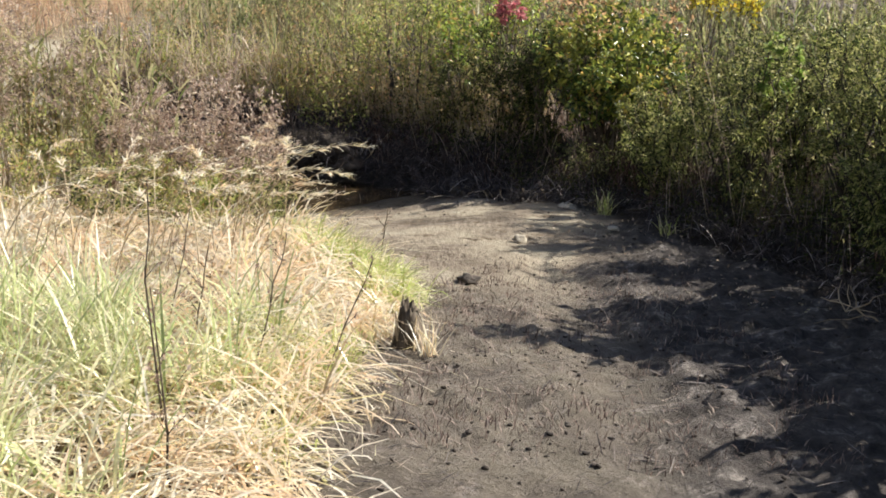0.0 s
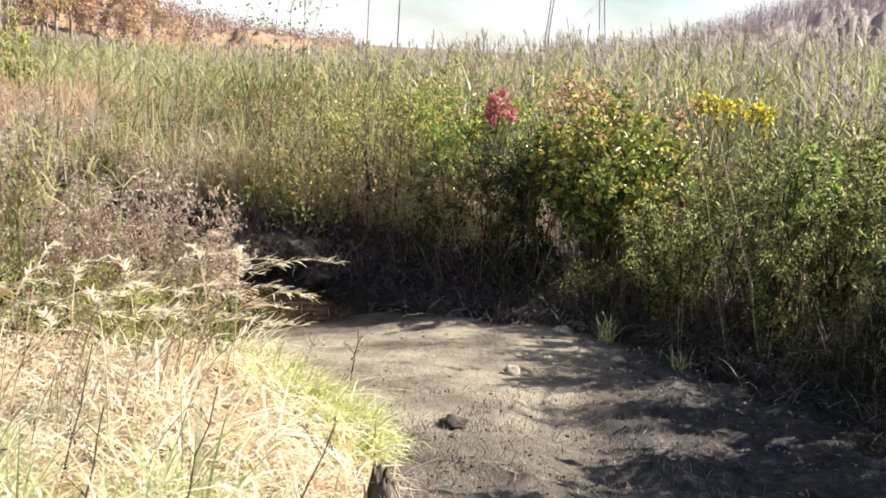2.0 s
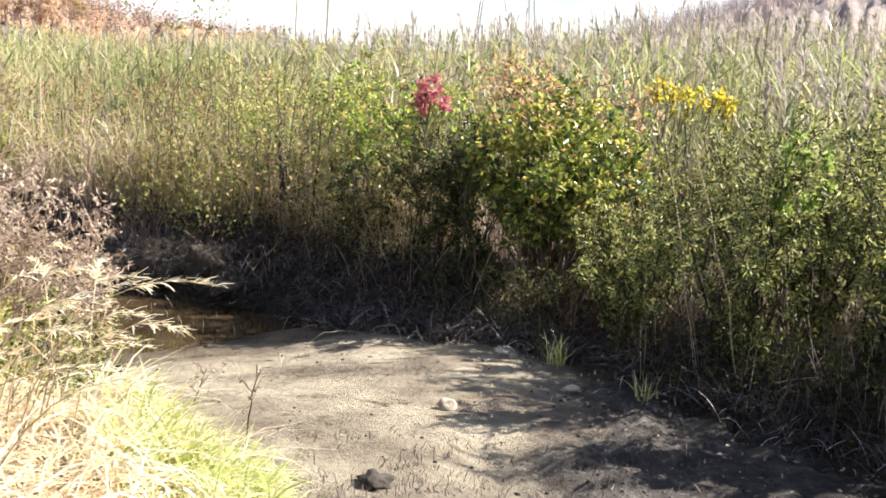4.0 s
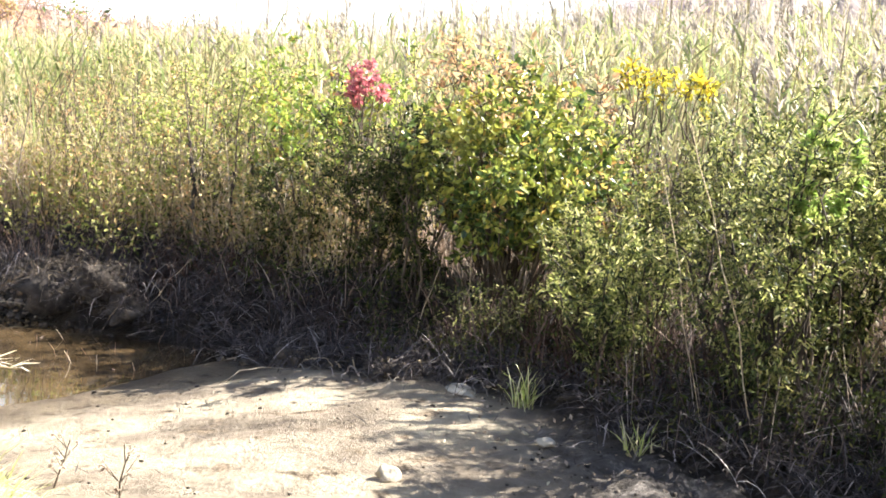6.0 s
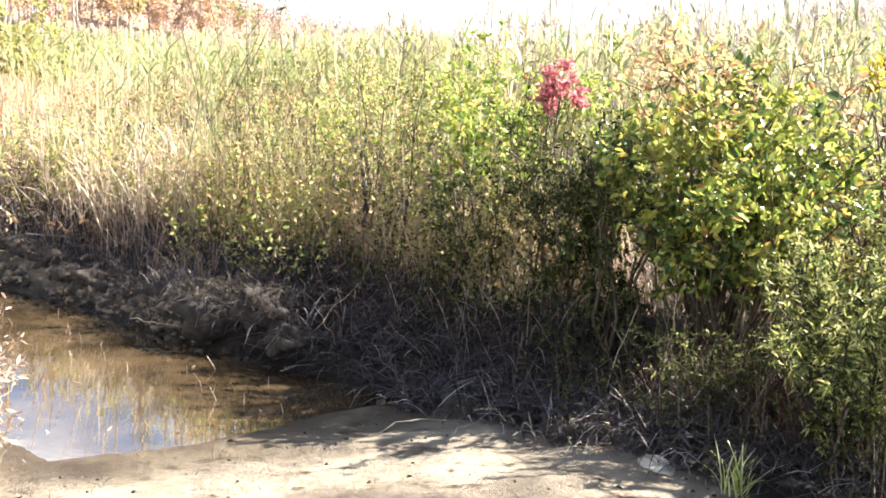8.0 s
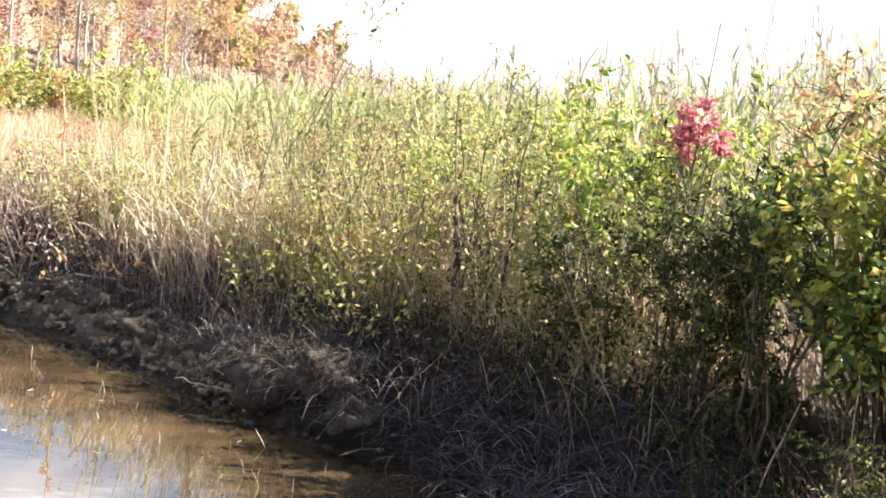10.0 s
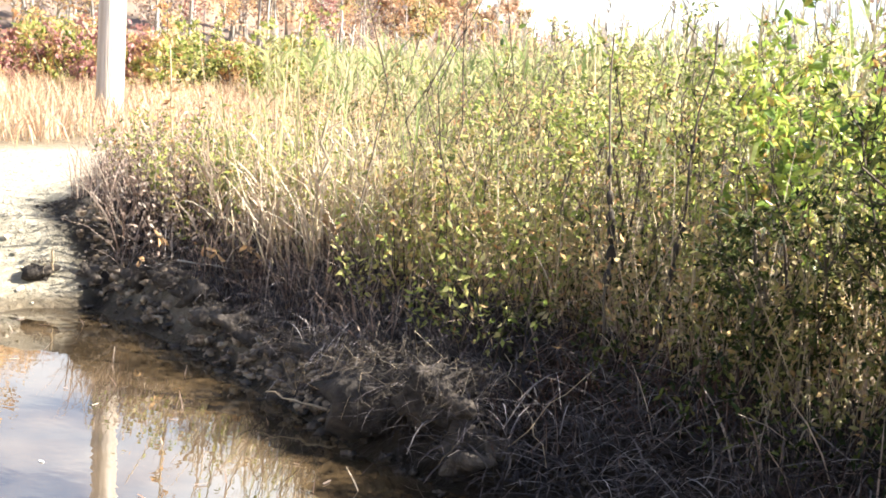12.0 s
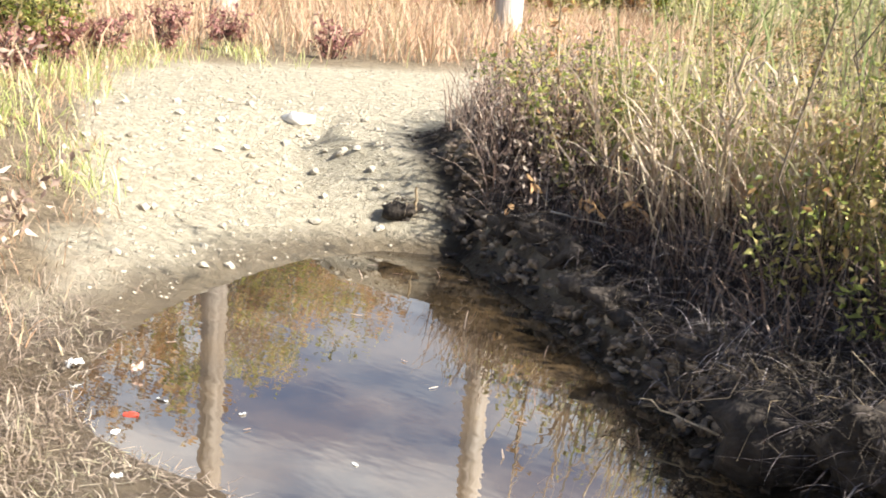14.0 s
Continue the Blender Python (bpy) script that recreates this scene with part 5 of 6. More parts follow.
# shrubs at the foot of the woods and low red ones at the gravel's rim
for k in range(92):
    a, r = radians(RNG.uniform(-74, -24)), RNG.uniform(29, 38)
    mat, lab = ((M_ORANGE, "orange shrub before the woods"), (M_REDSHRUB if k % 2 else M_DARKRED, "dull red shrub before the woods"), (M_FINE, "leafy green shrub before the woods"), (M_WILLOW, "yellow-green shrub before the woods"), (M_ORANGE, "orange shrub before the woods"), (M_WILLOW, "yellow-green shrub before the woods"), (M_WILLOW, "yellow-green shrub before the woods"))[k % 7]
    shrub("woodland_shrub", lab, (math.sin(a) * r, 6 + math.cos(a) * r), RNG.uniform(1.3, 2.5), RNG.uniform(0.8, 1.4), mat, 620, 0.15, 0.55, 6, False, 0.1, group="shrubs before the woods", stem_r=0.02, each=False)
for rx, ry, rh in ((-10.2, 15.5, 0.5), (-10.9, 16.5, 0.55), (-11.3, 17.5, 0.6), (-11.2, 18.3, 0.5), (-10.6, 19.4, 0.45), (-9.6, 14.7, 0.5)):
    shrub("low_red_shrub", "low dark red shrub at the gravel rim", (rx, ry), rh, 0.32, M_DARKRED, 420, 0.07, 0.5, 10, False, 0.15, group="low red shrubs")
for rx, ry, rh in ((-10.3, 15.3, 1.1), (-10.9, 15.9, 1.3), (-10.9, 15.2, 1.4), (-9.7, 13.6, 1.5), (-10.6, 14.2, 1.7), (-11.8, 14.9, 1.8), (-9.2, 12.4, 1.4)):
    shrub("roadside_shrub", "yellow-green shrub beside the gravel", (rx, ry), rh, 0.6, M_WILLOW, 1500, 0.07, 0.5, 12, False, 0.1, group="roadside shrubs")


def forest(az, r, k, leaf, twigs=7):
    """Far woods on the hills: thin trunks and sprays of leaves, past counting."""
    n = len(az)
    b = on_ground(np.column_stack([np.sin(np.radians(az)) * r, np.cos(np.radians(az)) * r]))
    h = u(n, 4.5, 8) * np.interp(az, [-20, -15, -9, 8, 13], [1, 0.75, 0.6, 0.6, 1.0])
    st = blades(b, h * 0.6, u(n, 0.04, 0.08), u(n, 0, 6.28), u(n, 0, 0.06), u(n, 0, 0.1), 1, 0.3)
    d = RNG.normal(size=(n, k, 3))
    d /= np.linalg.norm(d, axis=2)[:, :, None]
    d *= RNG.uniform(0.3, 1.0, (n, k, 1)) * np.stack([h * 0.27, h * 0.27, h * 0.46], 1)[:, None]
    pos = (b[:, None] + d + np.stack([0 * h, 0 * h, h * 0.54], 1)[:, None]).reshape(-1, 3)
    top = np.repeat(b + np.stack([0 * h, 0 * h, h * 0.35], 1), twigs, axis=0)
    m = len(top)
    hh = np.repeat(h, twigs)
    tw = blades(top, hh * u(m, 0.3, 0.68), hh * u(m, 0.005, 0.011), u(m, 0, 6.28), u(m, 0.05, 0.5), u(m, -0.2, 0.1), 1, 0.3)
    return joined([st, tw]), leaves(pos, u(len(pos), leaf * 0.6, leaf * 1.5), 0.6, 0.2, 0.1)


def canopy(name, label, a0, a1, r0, r1, tall, material):
    """Far woods as one rolling canopy of rounded crowns over the hill."""
    az, rr = np.meshgrid(np.radians(np.arange(a0, a1, 0.11)), np.geomspace(r0, r1, 34), indexing="ij")
    x, y = np.sin(az) * rr, np.cos(az) * rr
    crown = grain(az * 220, np.log(rr) * 16, 2.0, 51) * 0.35 + grain(az * 220, np.log(rr) * 16, 0.9, 52) * 0.22 + grain(az * 220, np.log(rr) * 16, 6.0, 53) * 0.5
    z = height(x.ravel(), y.ravel()).reshape(x.shape) + tall * (crown - 0.05) * np.clip((rr - r0) / 12.0, -0.2, 1) * np.interp(np.degrees(az), [-20, -15, -9, 8, 13], [1, 0.75, 0.6, 0.6, 1.0])
    i, j = np.meshgrid(np.arange(x.shape[0] - 1), np.arange(x.shape[1] - 1), indexing="ij")
    q = (i * x.shape[1] + j).ravel()
    stuff(name, poly_mesh(name, np.column_stack([x.ravel(), y.ravel(), z.ravel()]), np.stack([q, q + 1, q + x.shape[1] + 1, q + x.shape[1]], 1), material, True), label, "forest")


canopy("hillside_woods", "soft brown and orange autumn woods on the far hill", -62, -6, 95, 340, 4.6, M_WOODS)
canopy("bare_hillside_woods", "grey leafless woods on the far ridge", 3, 27, 118, 380, 4.8, M_BAREWOODS)
n = 320
near_wood = forest(u(n, -56, -13), u(n, 70, 130), 80, 0.22, 3)
n = 1050
left_wood = forest(u(n, -52, -6), u(n, 130, 330), 32, 0.32, 3)
n = 1700
right_wood = forest(u(n, 3, 27), np.where(RNG.uniform(size=n) < 0.5, u(n, 140, 260), u(n, 250, 400)), 8, 0.24, 11)
far = stuff("hillside_forest", poly_mesh("hillside_forest", *joined([near_wood[0], left_wood[0], right_wood[0]]), M_TWIG), "brown and orange autumn trees on far hills", "forest")
tagged(part("forest_leaves", poly_mesh("forest_leaves", *joined([near_wood[1], left_wood[1], right_wood[1]]), M_FOREST), far), kind="stuff")


def wood_pole(at, r, tall, lean):
    ob = thing("utility_pole", "weathered wooden power-line pole in the meadow", "utility pole", "power-line poles", (at[0], at[1], gz(*at)))
    p = curve_path((0, 0, -0.5), (lean[0], lean[1], tall), 0, 0.0, 14)
    part("shaft", poly_mesh("pole_shaft", *tubes([(p, r, r * 0.72)], 20), M_POLE, True), ob)
    return ob


wood_pole((-12.35, 25.1), 0.235, 15.0, (0.15, 0.05))
wood_pole((-15.1, 21.5), 0.225, 15.0, (0.1, 0.0))


def pylon(at, base, tall):
    """A lattice tower: four legs drawn in towards the top, with rings and crossed braces."""
    ob = thing("pylon", "far grey steel lattice power pylon", "pylon", at=(at[0], at[1], gz(*at)))
    half = lambda z: base / 2 * (1 - 0.62 * z / tall)
    corner = lambda k, z: np.array([half(z) * (1 if k in (0, 1) else -1), half(z) * (1 if k in (0, 3) else -1), z])
    for k in range(4):
        part("leg", poly_mesh("leg", *tubes([([corner(k, 0), corner(k, tall)], 0.15, 0.11)]), M_STEEL), ob)
    zs = np.array([0, 0.28, 0.5, 0.68, 0.84, 1.0]) * tall
    for k in range(4):
        for z0, z1 in zip(zs[:-1], zs[1:]):
            j = (k + 1) % 4
            part("brace", poly_mesh("brace", *tubes([([corner(k, z0), corner(j, z1)], 0.025, 0.025), ([corner(j, z0), corner(k, z1)], 0.025, 0.025), ([corner(k, z1), corner(j, z1)], 0.05, 0.05)]), M_STEEL), ob)
    return ob


pylon((17.5, 225.0), 11.0, 42.0)


def h_frame(at):
    ob = thing("h_frame_pole", "far wooden two-legged power-line frame", "utility pole", at=(at[0], at[1], gz(*at)))
    for s in (-2.7, 2.7):
        part("leg", poly_mesh("leg", *tubes([([(s, 0, 0), (s, 0, 13.0)], 0.16, 0.12)], 8), M_POLE), ob)
    part("crossarm", poly_mesh("crossarm", *tubes([([(-5.2, 0, 11.2), (5.2, 0, 11.2)], 0.09, 0.09)]), M_POLE), ob)
    return ob


h_frame((-17.4, 212.0))

# ---- small things on and beside the track ----
def rock(name, label, at, size, mat, seed, category="stone", sink=0.3, rough=0.35, flat=0.7):
    ob = new(name, bm_mesh(name, boulder(size, seed, rough, flat, 3), mat, True))
    ob.location = (at[0], at[1], gz(*at) + size[2] * flat * (1 - sink) * 0.6)
    ob.rotation_euler = (0, 0, seed * 1.7)
    return tagged(ob, label, category)


rock("mud_clod", "dark clod of churned mud on the track", (-0.14, 7.86), (0.10, 0.07, 0.05), M_MUDSTONE, 1, "clod", 0.5, 0.9)
rock("stone", "pale stone half sunk in mud", (0.25, 9.28), (0.055, 0.05, 0.06), M_STONE, 2)
rock("stone", "flat grey stone under the bank", (0.72, 10.8), (0.13, 0.07, 0.035), M_STONE, 3)
rock("stone", "big white stone on the gravel", (-7.3, 15.75), (0.12, 0.08, 0.08), M_WHITESTONE, 4)
rock("stone", "pale stone beside the track", (1.05, 9.75), (0.05, 0.04, 0.03), M_STONE, 5)


def stump(at, tall, r):
    """A broken, splintered stump: ribbed sides and a ragged top."""
    ob = thing("stump", "dark rotten pointed stump at the grass edge", "stump", at=(at[0], at[1], gz(*at)))
    k, m = 26, 7
    v = []
    for j in range(m):
        s = j / (m - 1)
        for i in range(k):
            a = i * 2 * math.pi / k
            rr = r * (1.55 - 1.05 * s ** 0.9) * (1 + 0.12 * math.sin(a * 5 + 1) + 0.08 * math.sin(a * 11))
            top = tall * (0.86 + 0.12 * math.cos(a - 2.6) + 0.05 * math.sin(a * 9 + 2) + 0.04 * math.sin(a * 17))
            v.append((math.cos(a) * rr * 1.1 - 0.02 * s, math.sin(a) * rr * 0.8, -0.06 + (top + 0.06) * s))
    for i in range(k):
        a = i * 2 * math.pi / k
        v.append((math.cos(a) * r * 0.22 - 0.02, math.sin(a) * r * 0.18, tall * (0.72 + 0.06 * math.sin(a * 3))))
    f = [[j * k + i, j * k + (i + 1) % k, (j + 1) * k + (i + 1) % k, (j + 1) * k + i] for j in range(m) for i in range(k)]
    part("wood", poly_mesh("stump_wood", v, f, M_STUMP), ob)
    for q in range(5):
        a = RNG.uniform(0, 6.28)
        foot = np.array([math.cos(a) * r * 1.1, math.sin(a) * r * 0.8, 0.0])
        part("splinter", poly_mesh("splinter", *tubes([(curve_path(foot, foot * 1.25 + [0, 0, tall * RNG.uniform(0.4, 0.9)], 0, 0.1, 4), 0.012, 0.003)]), M_DRYSTEM), ob)
    return ob


stump((-0.36, 5.58), 0.27, 0.075)


def tuft(name, label, at, n, lo, hi, mat, wide=0.01, lean=0.4, spread=0.04, category="grass tuft"):
    xy = np.array(at)[None] + RNG.normal(size=(n, 2)) * spread
    v, f = grass_on(xy, lo, hi, wide, lean, 0.8)
    o = np.array([at[0], at[1], gz(*at)])
    ob = new(name, poly_mesh(name, v - o, f, mat))
    ob.location = o
    return tagged(ob, label, category)


tuft("grass_tuft", "bright yellow-green grass tuft under the bank", (1.04, 10.5), 44, 0.15, 0.30, M_GREEN, 0.010, 0.3, 0.035)
tuft("grass_tuft", "small pale grass tuft at the mud edge", (1.5, 9.7), 26, 0.10, 0.22, M_GREEN)
tuft("dry_tuft", "dry tuft beside the stump", (-0.27, 5.46), 34, 0.12, 0.27, M_STRAW, 0.007, 0.35, 0.035)
tuft("dry_tuft", "dry tuft beside the stump", (-0.56, 5.85), 60, 0.15, 0.32, M_STRAW, 0.010, 0.5, 0.08)


def seed_grass(at, tall, az, reach):
    """An arching grass stalk with a drooping feathery seed head."""
    ob = thing("seed_grass", "arching dry grass stalk with feathery seed head", "grass stalk", "arching seed grasses", (at[0], at[1], gz(*at)))
    s = np.linspace(0, 1, 9)
    d = np.array([math.sin(az), math.cos(az), 0])
    p = d[None] * (reach * s ** 1.7)[:, None] + UP[None] * (tall * (s * 1.6 - 0.75 * s ** 2.6))[:, None]
    part("stalk", poly_mesh("stalk", *tubes([(p, 0.0035, 0.0015)]), M_DRYSTEM), ob)
    k = 46
    t = RNG.uniform(0.68, 1.0, k)
    b = np.stack([np.interp(t, s, p[:, c]) for c in range(3)], 1)
    part("seed_head", poly_mesh("seed_head", *blades(b, u(k, 0.03, 0.09), u(k, 0.004, 0.009), az + u(k, -0.9, 0.9), u(k, 0.9, 1.5), u(k, 0.2, 0.9), 2, 0.4), M_STRAW), ob)
    return ob


seed_grass((-1.45, 6.85), 0.85, 1.5, 0.72)
for k in range(44):
    a = RNG.uniform(0.6, 2.2) if k % 3 else RNG.uniform(-0.6, 0.6)
    seed_grass((RNG.uniform(-2.6, -1.2), RNG.uniform(5.4, 7.4)), RNG.uniform(0.55, 0.85), a, RNG.uniform(0.3, 0.62))


for k in range(8):
    seed_grass((RNG.uniform(-1.75, -1.4), RNG.uniform(6.9, 7.5)), 0.42 + 0.075 * k, RNG.uniform(1.1, 1.9), RNG.uniform(0.22, 0.46))


def weed_stalk(at, tall, lean, knots=10):
    """A dead upright weed: a thin dark stem with short side twigs and dry buds."""
    ob = thing("weed_stalk", "thin dead weed stalk standing in grass", "weed stalk", "dead weed stalks", (at[0], at[1], gz(*at)))
    p = curve_path((0, 0, -0.02), (lean[0], lean[1], tall), 0, 0.03, 7)
    rods = [(p, 0.005, 0.002)]
    tips = []
    for k in range(knots):
        i = RNG.integers(2, 6)
        a = RNG.uniform(0, 6.28)
        e = p[i] + np.array([math.sin(a) * 0.06, math.cos(a) * 0.06, 0.07]) * RNG.uniform(0.5, 1.3)
        rods.append((np.array([p[i], (p[i] + e) / 2, e]), 0.002, 0.001))
        tips.append(e)
    part("stem", poly_mesh("stem", *tubes(rods[:1]), M_STEM), ob)
    for rod in rods[1:]:
        part("twig", poly_mesh("twig", *tubes([rod], 3), M_STEM), ob)
    tagged(part("seed_head", poly_mesh("seed_head", *leaves(np.repeat(np.array(tips), 4, 0), u(4 * len(tips), 0.012, 0.028), 0.5), M_BROWN), ob), kind="stuff")
    return ob


for at, tall, lean in (((-1.08, 3.6), 0.95, (-0.04, 0.1)), ((-0.95, 3.3), 0.7, (-0.05, 0.0)), ((-0.98, 4.6), 0.62, (0.14, 0.1)), ((-1.22, 4.5), 0.55, (0.1, 0.0)), ((-0.72, 4.75), 0.55, (0.22, 0.15)), ((-0.80, 8.42), 0.42, (0.05, -0.1)), ((-1.45, 5.0), 0.6, (0.1, 0.1)), ((-1.18, 9.05), 0.2, (0.06, 0.05))):
    weed_stalk(at, tall, lean)


def dead_cane(at, end, r=0.007):
    o = np.array([at[0], at[1], gz(*at)])
    ob = new("dead_cane", poly_mesh("dead_cane", *tubes([(curve_path((0, 0, 0), np.array(end), 0.03, 0.03, 7), r, r * 0.4)]), M_DRYSTEM))
    ob.location = o
    return tagged(ob, "pale dead cane leaning in the bushes", "cane", "dead canes")


dead_cane((2.05, 9.6), (-0.42, 0.15, 1.6), 0.005)
dead_cane((1.86, 9.8), (-0.36, 0.1, 1.56), 0.003)
for k in range(26):
    q = scatter(1, -4.9, -2.6, 14.7, 16.2, bank(0.5, 1.3))[0]
    dead_cane(q, (RNG.normal() * 0.2, RNG.normal() * 0.16, RNG.uniform(0.5, 1.4)), RNG.uniform(0.004, 0.009))
for k in range(6):
    q = scatter(1, 0.4, 2.3, 10.0, 13.0, bank(0.35, 0.9))[0]
    dead_cane(q, (RNG.normal() * 0.18, RNG.normal() * 0.15, RNG.uniform(0.4, 0.8)), RNG.uniform(0.003, 0.006))


def dead_branch(at, turn):
    """A bleached fallen branch with forked twigs."""
    ob = thing("dead_branch", "bleached fallen branch on the shaded mud", "branch", at=(at[0], at[1], gz(*at) + 0.02))
    p = curve_path((0, 0, 0), (math.cos(turn) * 0.4, math.sin(turn) * 0.4, 0.12), 0.03, 0.12, 8)
    part("limb", poly_mesh("limb", *tubes([(p, 0.008, 0.003)], 5), M_DRYSTEM), ob)
    for k in range(6):
        i = 2 + k % 5
        d = RNG.normal(size=3) * [0.16, 0.16, 0.06] + [0, 0, 0.08]
        part("twig", poly_mesh("twig", *tubes([(curve_path(p[i], p[i] + d, 0, 0.2, 4), 0.005, 0.002)], 4), M_DRYSTEM), ob)
    return ob


dead_branch((2.42, 6.9), 2.6)


def knotted_stem(at, tall, lean, lumps):
    """A dark shrub stem with black knotty growths on it."""
    ob = thing("knotted_stem", "dark shrub stem with black knotty growths", "shrub stem", "knotted stems", (at[0], at[1], gz(*at)))
    p = curve_path((0, 0, -0.05), (lean[0], lean[1], tall), 0, 0.03, 9)
    part("stem", poly_mesh("stem", *tubes([(p, 0.009, 0.004)], 6), M_STEM), ob)
    for k, (s, size) in enumerate(lumps):
        c = np.array([np.interp(s, np.linspace(0, 1, 9), p[:, j]) for j in range(3)])
        kn = part("knot", bm_mesh("knot", boulder((0.019 * size, 0.017 * size, 0.042 * size), k + 20, 0.5, 1.0, 2), M_GALL, True), ob)
        kn.location = c
    return ob


knotted_stem((-1.18, 13.55), 1.55, (-0.12, 0.2), ((0.30, 1.0), (0.36, 1.2), (0.42, 1.0), (0.47, 1.1), (0.53, 0.9), (0.60, 0.7)))
knotted_stem((-0.94, 13.45), 1.6, (0.12, 0.2), ((0.25, 0.8), (0.33, 0.9), (0.39, 0.7), (0.45, 0.8), (0.66, 0.6)))


def root_clump(at, r, n, label):
    """A torn-out sod: a dark ragged lump with pale roots that sprawl over it and hang down."""
    ob = thing("root_clump", label, "root clump", "root clumps", (at[0], at[1], gz(*at)))
    part("sod", bm_mesh("sod", boulder((r * 0.85, r * 0.65, r * 0.7), int(at[0] * 10) % 17, 1.3, 0.8, 3), M_MUDSTONE, True), ob)
    for k in range(n):
        a, b = RNG.uniform(0, 6.28), RNG.uniform(0.1, 1.0)
        s = np.array([math.cos(a) * r * b, math.sin(a) * r * 0.75 * b, r * 0.72 * math.sqrt(1.05 - b * b)])
        out = r * RNG.uniform(0.2, 1.1)
        e = s + np.array([math.cos(a + RNG.normal() * 0.5) * out, math.sin(a + RNG.normal() * 0.5) * out, -r * RNG.uniform(-0.15, 1.0)])
        part("root", poly_mesh("root", *tubes([(curve_path(s, e, r * RNG.uniform(0.05, 0.3), 0.5, 6), RNG.uniform(0.001, 0.0026), 0.0007)], 3), M_DRYSTEM if k % 12 == 0 else M_DEBRISROOT), ob)
    return ob


def fallen_bough(at, end, twigs):
    """A fallen bough with a few withered leaves, lying across the bank."""
    ob = thing("fallen_bough", "fallen grey bough with withered orange leaves", "branch", at=(at[0], at[1], gz(*at) + 0.05))
    e = np.array([end[0] - at[0], end[1] - at[1], gz(*end) - gz(*at) + 0.06])
    p = curve_path((0, 0, 0), e, 0.05, 0.06, 8)
    part("limb", poly_mesh("limb", *tubes([(p, 0.010, 0.004)], 6), M_BARK), ob)
    for k in range(twigs):
        i = 3 + k % 5
        tip = p[i] + RNG.normal(size=3) * [0.13, 0.13, 0.05] + [0, 0, 0.10]
        tw = part("twig", poly_mesh("twig", *tubes([(curve_path(p[i], tip, 0, 0.2, 4), 0.005, 0.002)], 4), M_STEM), ob)
        for q in range(3):
            part("leaf", poly_mesh("leaf", *leaves(tip[None] + RNG.normal(size=(1, 3)) * 0.015, u(1, 0.05, 0.09), 0.5, full=True), M_ORANGE), tw)
    return ob


def stick(at, end, r, mat, label, sag=0.01):
    """One bare stick, from its foot to its end; heights are over the ground."""
    o = np.array([at[0], at[1], gz(at[0], at[1]) + at[2]])
    e = np.array([end[0], end[1], gz(end[0], end[1]) + end[2]])
    ob = new("stick", poly_mesh("stick", *tubes([(curve_path((0, 0, 0), e - o, sag, 0.06, 9), r, r * 0.6)], 6), mat))
    ob.location = o
    return tagged(ob, label, "stick", "sticks on the bank")


# root colour lowered with the rest of the bank, shade included
M_DEBRISROOT = rough_mat("muddy_root", [(0.3, (0.055, 0.044, 0.034)), (0.7, (0.16, 0.13, 0.10))], 10.0, 0.9)
root_clump((-2.15, 13.46), 0.33, 150, "torn sod with pale hanging roots at the water")
root_clump((-1.85, 13.2), 0.22, 60, "torn sod with muddy roots on the bank")
for k, (rx, ry, rr) in enumerate(((-2.75, 13.85, 0.15), (-3.1, 14.05, 0.13), (-3.45, 14.3, 0.15), (-3.8, 14.48, 0.12), (-4.1, 14.72, 0.14), (-4.4, 14.88, 0.12), (-5.25, 15.2, 0.13), (-5.55, 15.05, 0.12))):
    root_clump((rx, ry), rr, 40, "ragged muddy sod along the water's edge")
root_clump((-1.6, 13.05), 0.18, 34, "torn sod with muddy roots on the bank")
root_clump((0.33, 11.25), 0.13, 26, "low root tangle where mud meets bank")
root_clump((-0.3, 11.95), 0.13, 24, "low root tangle where mud meets bank")
root_clump((-4.7, 15.05), 0.15, 18, "torn sod with muddy roots on the bank")
root_clump((1.1, 10.85), 0.12, 20, "low root tangle where mud meets bank")


for k in range(16):
    ax, ay = RNG.uniform(-0.35, 0.55), 0.0
    ay = 11.95 - 0.62 * (ax + 0.35) + RNG.normal() * 0.08
    d = RNG.normal(size=2) * 0.16
    stick((ax, ay, 0.02), (ax + d[0], ay + d[1] - 0.06, RNG.uniform(0.04, 0.16)), RNG.uniform(0.004, 0.008), M_DRYSTEM if k % 2 else M_DEBRISROOT, "bent pale root sticking out of the mud")
for k in range(15):
    ax = RNG.uniform(-0.3, 0.9)
    ay = 11.72 - 0.72 * (ax + 0.35) + RNG.normal() * 0.06
    d = RNG.normal(size=2) * 0.17
    stick((ax, ay + 0.06, -0.01), (ax + d[0], ay + d[1] - 0.05, 0.0), RNG.uniform(0.003, 0.007), M_ROOTWOOD, "arched grey root where mud meets bank", RNG.uniform(0.02, 0.08))
fallen_bough((-4.85, 15.2), (-3.8, 14.92), 6)
stick((-5.05, 15.53, 0.06), (-4.6, 15.49, 0.08), 0.012, M_DRYSTEM, "straight pale stick lying on the bank")
stick((-3.32, 14.84, -0.02), (-3.30, 14.9, 0.95), 0.016, M_DRYSTEM, "upright pale dead cane on the bank")
stick((-3.0, 14.86, -0.02), (-3.02, 14.92, 0.75), 0.011, M_DRYSTEM, "upright pale dead cane on the bank")
stick((-5.48, 15.08, -0.02), (-5.46, 15.05, 0.2), 0.012, M_DRYSTEM, "short pale stick standing in mud")
